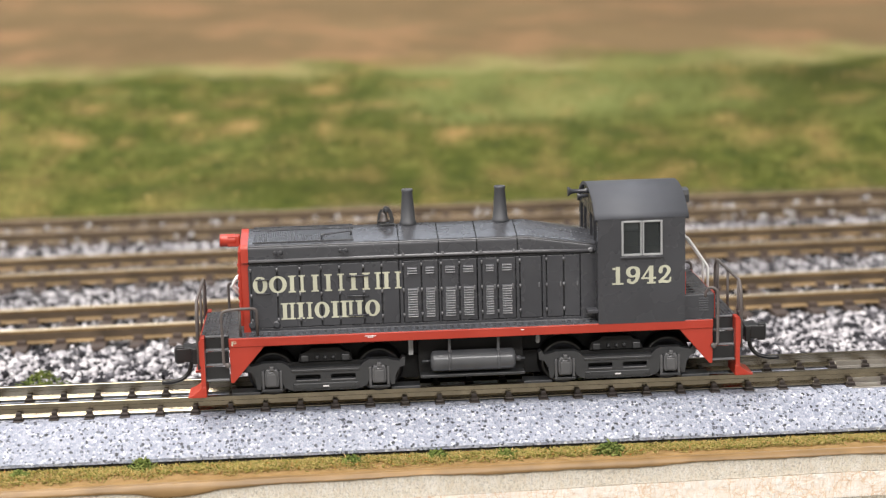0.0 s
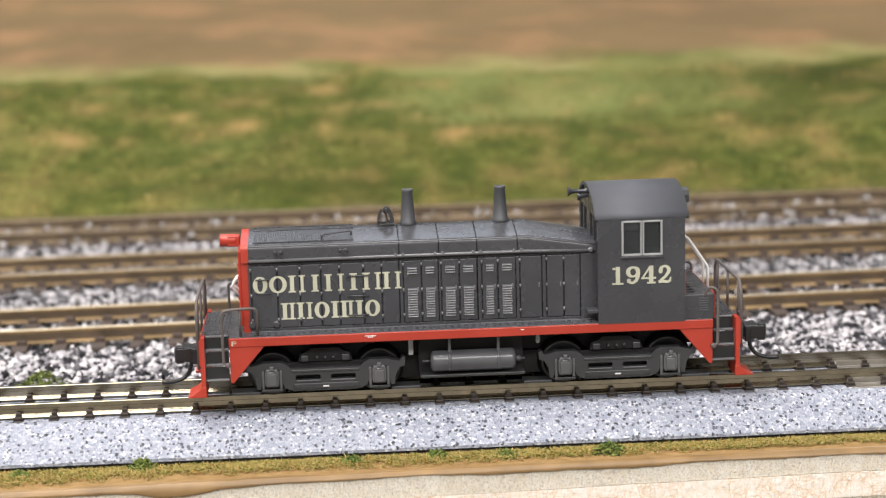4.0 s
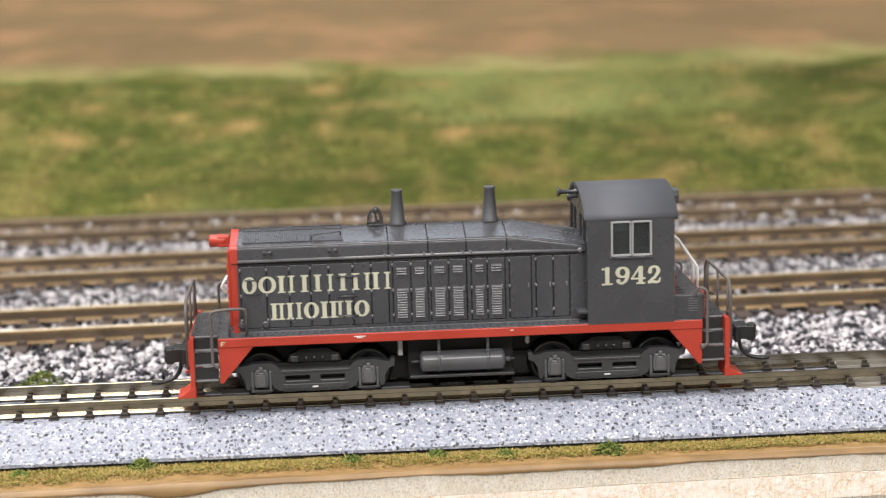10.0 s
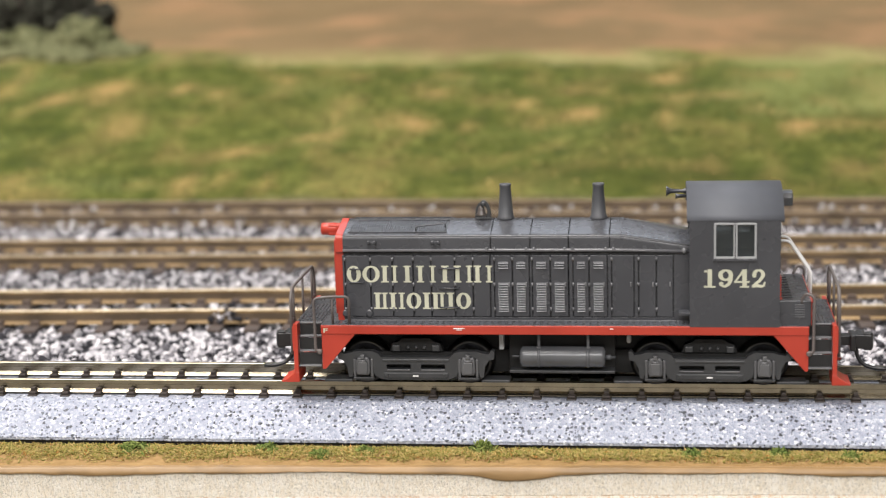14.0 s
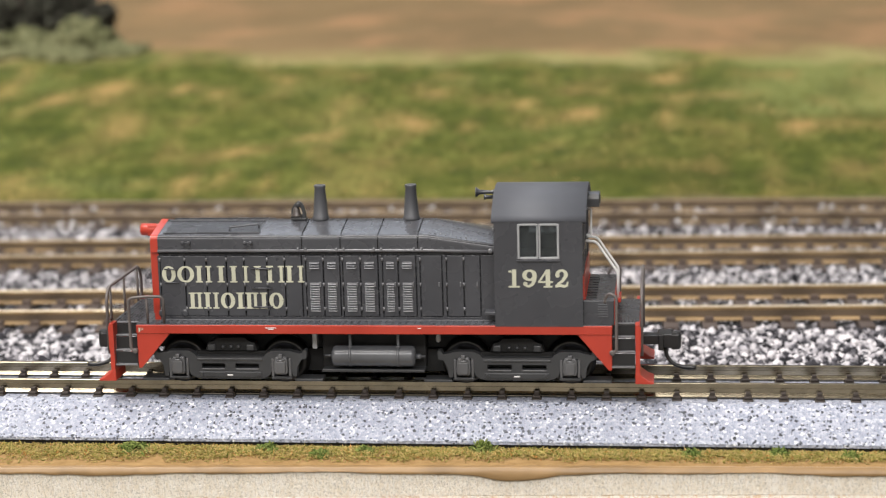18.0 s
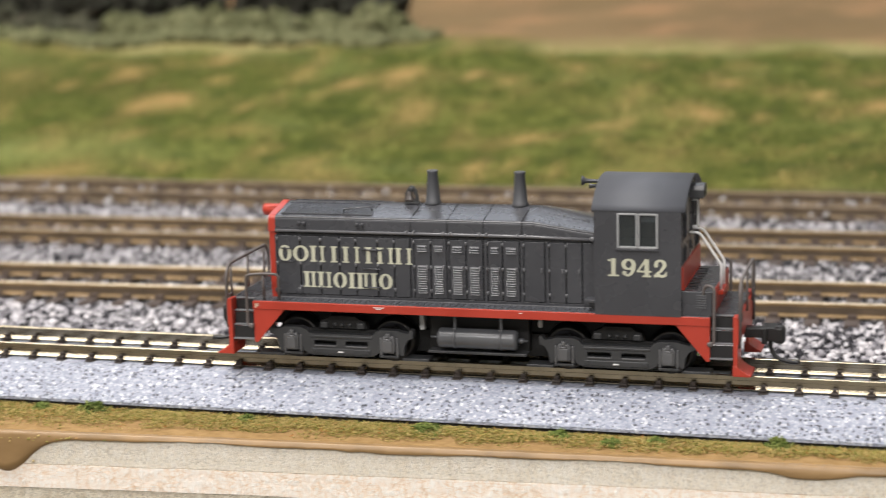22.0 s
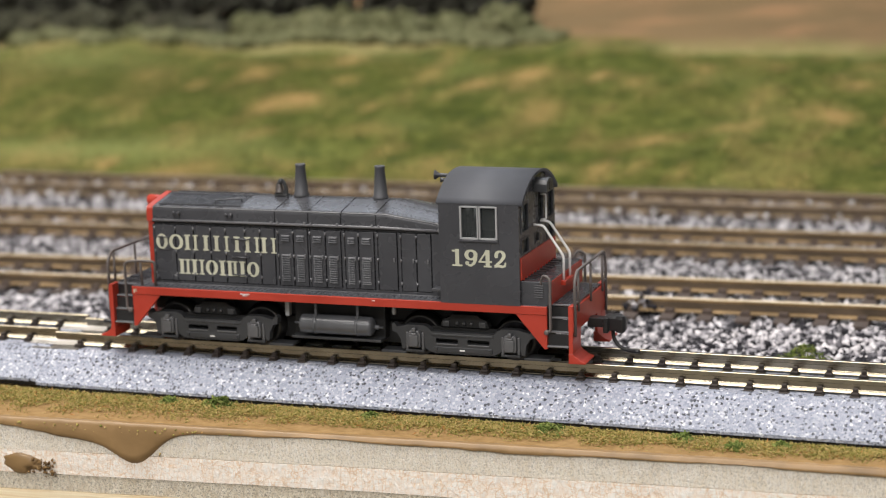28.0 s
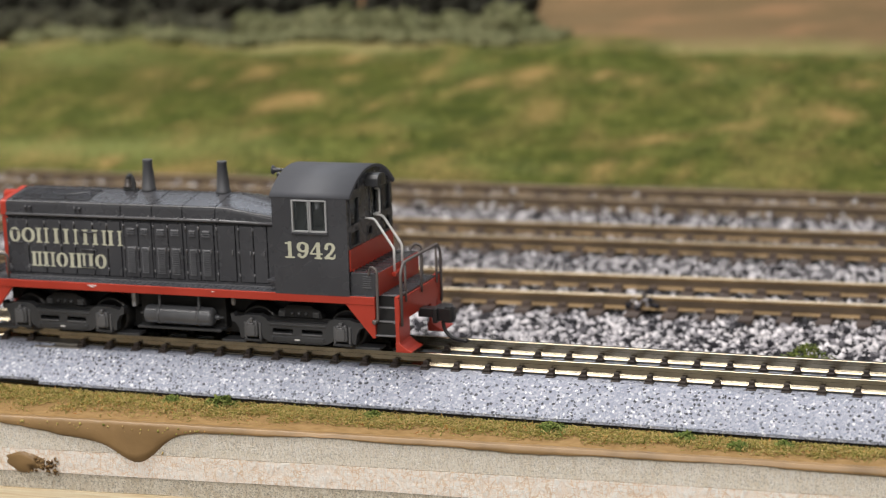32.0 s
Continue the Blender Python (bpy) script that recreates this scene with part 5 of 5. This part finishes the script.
    for bm in (one, nine, four, two):
        P("road_number", bm, CREAM, "cream painted numeral on the cab side")
    text_mesh("F", -34.0, -33.35, 8.35, 9.0, -9.56, CREAM, L, "end_letter", "small cream letter")
    for x in (-14.4, 7.2):
        for k in range(1 if x > 0 else 2):
            P("stencil_bar", bx(x - (0.25 if x > 0 else 0.8 - 0.4 * k), x + (0.25 if x > 0 else 0.8 - 0.4 * k), -9.56, -9.5, 8.97 - 0.2 * k, 9.08 - 0.2 * k), WHITE)
    return L


def text_mesh(words, x0, x1, z0, z1, y, mat, parent, name, label):
    cu = bpy.data.curves.new(name, "FONT")
    cu.body, cu.size, cu.offset, cu.extrude = words, 1.0, 0.005, 0.0
    tmp = bpy.data.objects.new(name, cu)
    scene.collection.objects.link(tmp)
    me = bpy.data.meshes.new_from_object(tmp.evaluated_get(bpy.context.evaluated_depsgraph_get()))
    bpy.data.objects.remove(tmp)
    v = np.array([p.co[:] for p in me.vertices])
    lo, hi = v.min(0), v.max(0)
    for p in me.vertices:
        p.co = Vector((x0 + (p.co.x - lo[0]) / (hi[0] - lo[0]) * (x1 - x0), y, z0 + (p.co.y - lo[1]) / (hi[1] - lo[1]) * (z1 - z0))) * MM
    me.materials.clear()
    me.materials.append(mat)
    ob = new(name, me)
    ob.parent = parent
    tagged(ob, label)
    return ob


WHEELS = []
EDGE_GLOSS = paint("glossy_edge_paint", (0.11, 0.11, 0.118), 0.2, 0.1, 0.02)
# Lighter than the hood grey; also colours the painted shoulder and footing highlights.
GLOSS_GREY = paint("glossy_grey_paint", (0.14, 0.142, 0.15), 0.18, 0.1, 0.03)
TANK_GREY = paint("tank_grey", (0.075, 0.078, 0.084), 0.24)
# Lighter than the hood grey: the slats' glints are put into the colour.
LOUVRE = paint("louvre_glint_grey", (0.09, 0.092, 0.1), 0.2)
paint_journal = paint("journal_grey", (0.085, 0.086, 0.09), 0.4)
loco = build_loco()


# ---------------------------------------------------------------- plants and loose cover
def tuft(x, y, z, r, h, seed, n=200, mat=TUFT, label="small green turf clump on the ground"):
    rng = np.random.default_rng(seed)
    p = rng.normal(size=(n, 3)) * (r * 0.45, r * 0.4, 0)
    p[:, 2] = rng.uniform(0, 1, n) ** 1.3 * h * np.exp(-(p[:, 0] ** 2 + p[:, 1] ** 2) / (r * r))
    ob = grains("turf_clump", p, rng.uniform(0.15, 0.42, n), mat, seed, 1.0, 0.8, None, 2.2)
    ob.location = (x * MM, y * MM, z * MM)
    return tagged(ob, label, "turf clump", "turf clumps")


for i, (x, y, r, h) in enumerate([(-47, -13.2, 1.7, 1.8), (-5.7, -13.4, 1.5, 1.0), (18.7, -14.2, 2.4, 1.3), (-97.6, -14.6, 2.3, 1.4), (-17.7, -14.0, 1.3, 1.0),
                                  (-151.6, -13.8, 2.2, 1.6), (-70, -16.0, 1.4, 0.8), (-78, -13.8, 1.6, 1.0), (4.0, -14.6, 1.2, 1.0), (-64, -14.0, 1.2, 0.9), (-160, -14.2, 1.6, 1.0), (-126, -14, 1.5, .8)]):
    tuft(x, y, -8.1, r, h, 40 + i)
tuft(-68, 34, -9.4, 4.6, 4.2, 60, 420, label="green foliage clump growing in the ballast")


def covers():
    rng = np.random.default_rng(5)
    # ballast, finest by the front track
    for y0, y1, step, shape, label in ((13.0, 66, 0.62, "stone", "loose black and white crushed stone ballast by the front track"),
                                       (66, 118, 0.66, "chip", "loose black and white crushed stone ballast between the yard tracks"),
                                       (118, 192, 0.80, "chip", "loose grey and white crushed stone ballast below the hill")):
        gx, gy = np.meshgrid(np.arange(-330 if y0 > 60 else -290, 175, step), np.arange(y0, y1, step))
        p = np.stack([gx.ravel(), gy.ravel()], 1)
        p += rng.uniform(-0.6, 0.6, p.shape) * step
        z = -9.35 + rng.uniform(-0.35, 0.55, len(p)) + np.clip((19 - p[:, 1]) / 6, 0, 1) * 1.0
        inside = np.zeros(len(p), bool)
        for y, s in ((75.5, 0.0366), (127.8, 0.0205), (176.0, -0.004)):
            d = np.abs(p[:, 1] - (y + s * (p[:, 0] + 60)))
            z -= np.where((d < 15.0) & (d > 7.0), 0.3, 0)
            inside |= (np.abs(d - 8.7) < 1.5) | ((d < 7.0) & (rng.uniform(0, 1, len(p)) < 0.35))
        keep = ~inside & ((p[:, 1] < 165 + 5 * rng.uniform(-1, 1, len(p))) | (rng.uniform(0, 1, len(p)) < 0.42))
        p, z = p[keep], z[keep]
        size = np.clip(rng.lognormal(-0.36, 0.3, len(p)), 0.4, 1.35) * (1.15 if y0 > 100 else 1.0)
        tagged(grains("ballast", np.column_stack([p, z]), size, BALLAST, 6 + int(y0), shape=shape), label, "ballast", kind="stuff")
    # turf on the front verge
    n = 120000
    x = rng.uniform(-250, 90, n)
    e = -18.75 + 0.0215 * x - 0.00013 * x * x
    u = rng.beta(1.0, 1.55, n)
    y = -12.3 - u * (-12.3 - e - 1.5)
    clump = np.array([noise.noise(Vector((a * 0.25, b * 0.25, 7))) for a, b in zip(x, y)])
    ok = rng.uniform(0, 1, n) < 0.75 + 0.7 * clump - 0.35 * (u > 0.5) - 0.25 * (u > 0.75)
    x, y = x[ok], y[ok]
    tagged(grains("verge_turf", np.column_stack([x, y, -8.02 + rng.uniform(-0.05, 0.4, len(x))]), rng.uniform(0.13, 0.27, len(x)), TURF, 8, 1.0, 0.5, None, 2.2, "blade"),
           "dry yellow and green turf crumbs along the board edge", "turf", kind="stuff")
    # hill turf in three tones
    n = 40000
    x, y = rng.uniform(-430, 260, n), 198 + 130 * rng.uniform(0, 1, n) ** 1.05
    far = np.array([noise.noise(Vector((a * 0.03, 0, 2))) for a in x])
    ok = y < 319 + 14 * far
    x, y, n = x[ok], y[ok], int(ok.sum())
    d = np.array([dryness(a, b) for a, b in zip(x, y)])
    g = np.array([lightness(a, b) for a, b in zip(x, y)])
    u, w = rng.uniform(0, 1, n), rng.uniform(0, 1, n)
    z = np.array([ground_z(a, b) for a, b in zip(x, y)])
    deep = np.array([depth_of_green(a, b) for a, b in zip(x, y)])
    pick = np.where(u < d, 2, np.where(w < g, 1, np.where(w < deep * 0.8, 3, 0)))
    for k, name, mat, label in ((0, "hill_turf", HILL_TURF, "dark green turf covering the hill"), (1, "light_turf", LIGHT_TURF, "light olive turf on the hill"), (2, "dry_turf", DRY_TURF, "dry straw-coloured turf patches on the hill")):
        m = pick == k
        tagged(grains(name, np.column_stack([x, y, z + 0.02])[m], rng.uniform(0.35, 0.85, m.sum()), mat, 9 + k, 0.3, 0.8, shape="chip"), label, "turf", kind="stuff")


covers()


def bush(x, y, r, h, seed, mat, label):
    rng = np.random.default_rng(seed)
    n = 420
    d = rng.normal(size=(n, 3))
    d /= np.linalg.norm(d, axis=1)[:, None]
    d[:, 2] = np.abs(d[:, 2])
    k = rng.uniform(0.45, 1.0, n) ** 0.5 * (1 + 0.3 * np.sin(d[:, 0] * 5 + seed) * np.cos(d[:, 2] * 4 + seed))
    p = d * k[:, None] * (r, r * 0.8, h)
    b = thing("bush", label, "bush", "bushes on the hill", at=(x, y, ground_z(x, y) - 0.5))
    crown = grains("foliage", p, rng.uniform(1.2, 2.8, n), mat, seed, 0.9, 0.8, b)
    bm = bmesh.new()
    for k in range(4):
        a = k * 1.7 + seed
        tube([(0, 0, 0), (math.cos(a) * r * 0.3, math.sin(a) * r * 0.3, h * 0.45), (math.cos(a) * r * 0.6, math.sin(a) * r * 0.6, h * 0.8)], 0.35, 5, bm)
    part("stems", bm, TIE_HO, b)
    return b


SPILL = (-102.9, 67.0)
rng_b = random.Random(4)
for i in range(20):
    x = -226 - i * 14 + rng_b.uniform(-4, 4)
    bush(x, 384 + rng_b.uniform(-8, 14), rng_b.uniform(10, 14), rng_b.uniform(18, 27), 100 + i, BUSH_DARK, "dense dark green bush at the hill's top")
for i in range(12):
    x = -214 - i * 9.5 + rng_b.uniform(-4, 4)
    bush(x, 350 + rng_b.uniform(-5, 9), rng_b.uniform(6, 10), rng_b.uniform(5, 9), 140 + i, BUSH_PALE, "low pale grey-green bush on the hill's top")
for i in range(11):
    x = -330 - i * 13 + rng_b.uniform(-4, 4)
    bush(x, 352 + rng_b.uniform(-5, 9), rng_b.uniform(7, 11), rng_b.uniform(5, 10), 160 + i, BUSH_MID, "low dull green bush on the hill's top")

for i in range(19):
    x = -204 - i * 11 + rng_b.uniform(-4, 4)
    bush(x, 335 + rng_b.uniform(-4, 6), rng_b.uniform(5, 9), rng_b.uniform(1.4, 2.8), 190 + i, BUSH_PALE, "low pale grass tuft along the hill's crest")


# a few stones thrown up on the second track's rail
rng_s = np.random.default_rng(31)
ps = np.column_stack([rng_s.normal(SPILL[0], 2.2, 46), rng_s.normal(SPILL[1], 2.2, 46), -8.2 + np.abs(rng_s.normal(0, 1.1, 46))])
tagged(grains("spilled_ballast", ps, rng_s.uniform(0.7, 1.5, 46), BALLAST, 32), "small heap of stones spilled over a rail", "ballast", kind="stuff")

# stones and crumbs lying about the rusty track
rng_w = np.random.default_rng(77)
pw = np.column_stack([rng_w.uniform(-330, 170, 700), 176 + rng_w.choice([-13, -11, -6, 0, 6, 10, 13], 700) + rng_w.normal(0, 1.5, 700), -8.4 + rng_w.uniform(-0.6, 1.0, 700)])
tagged(grains("scattered_stones", pw, rng_w.uniform(0.5, 1.3, 700), PALE_STONE, 78), "pale stones scattered over the rusty track", "stones", kind="stuff")
rng_p = np.random.default_rng(91)
px = rng_p.normal(-176.3, 1.5, 60)
tagged(grains("splash_crumbs", np.column_stack([px, np.full(60, lip_y(-177) - 0.35), -15.9 + rng_p.normal(0, 0.75, 60)]), rng_p.uniform(0.15, 0.4, 60), BROWN_CRUMB, 92, 1.0, 0.8), "brown crumbs stuck beside the paint splash", "crumbs", kind="stuff")

# crumbs of turf stuck in the paint run
rng_c = np.random.default_rng(21)
cx = rng_c.normal(-164, 9, 80)
cz = -8.6 - np.abs(rng_c.normal(0, 0.45, 80)) * np.array([lip_drop(v) for v in cx])
cy = np.array([lip_y(v) for v in cx]) - 0.32
tagged(grains("paint_crumbs", np.column_stack([cx, cy, np.maximum(cz, -13.2)]), rng_c.uniform(0.12, 0.3, 80), TURF, 22, 1.0, 0.8), "small crumbs of turf stuck in the paint", "turf crumbs", kind="stuff")


# ---------------------------------------------------------------- what moves
LOCO_AT = [(0.0, 0.0), (9.5, 0.0), (9.8, -0.1), (10.0, -1.51), (10.5, -6.88), (11.0, -12.2), (11.5, -17.84), (12.0, -22.16), (12.5, -25.98), (13.0, -29.56), (13.5, -32.97),
           (14.0, -36.1), (14.5, -39.51), (16.5, -53.11), (17.0, -56.56), (17.5, -60.05), (18.0, -63.4), (18.5, -66.97), (19.0, -70.45), (19.5, -73.9),
           (20.0, -77.3), (20.5, -81.1), (21.0, -84.7), (21.5, -88.1), (22.0, -91.65), (22.5, -95.3), (23.0, -98.65), (23.5, -102.1), (24.0, -105.45), (24.5, -109.06),
           (25.0, -112.5), (25.5, -116.02), (27.5, -130.2), (28.0, -133.83), (28.5, -137.37), (29.0, -140.7), (29.5, -144.4), (30.0, -147.99), (30.5, -151.4),
           (31.0, -154.86), (31.1, -155.5), (31.2, -156.2), (31.3, -156.7), (31.4, -157.0), (31.5, -157.3), (31.6, -157.75), (31.7, -158.9), (31.8, -159.75), (31.9, -160.4), (32.0, -161.5)]


def motions():
    walk(loco, [(t, pose(s * MM, 0, 0)) for t, s in LOCO_AT])
    ts, ss = [r[0] for r in LOCO_AT], [r[1] for r in LOCO_AT]
    for w in WHEELS:
        at = w.location.copy()
        rows = [(0.0, pose(*at)), (9.5, pose(*at))]
        t = 9.75
        while t <= 32.0:
            rows.append((t, Matrix.Translation(at) @ Matrix.Rotation(float(np.interp(t, ts, ss)) / 3.2, 4, "Y")))
            t += 0.25
        walk(w, rows)


motions()
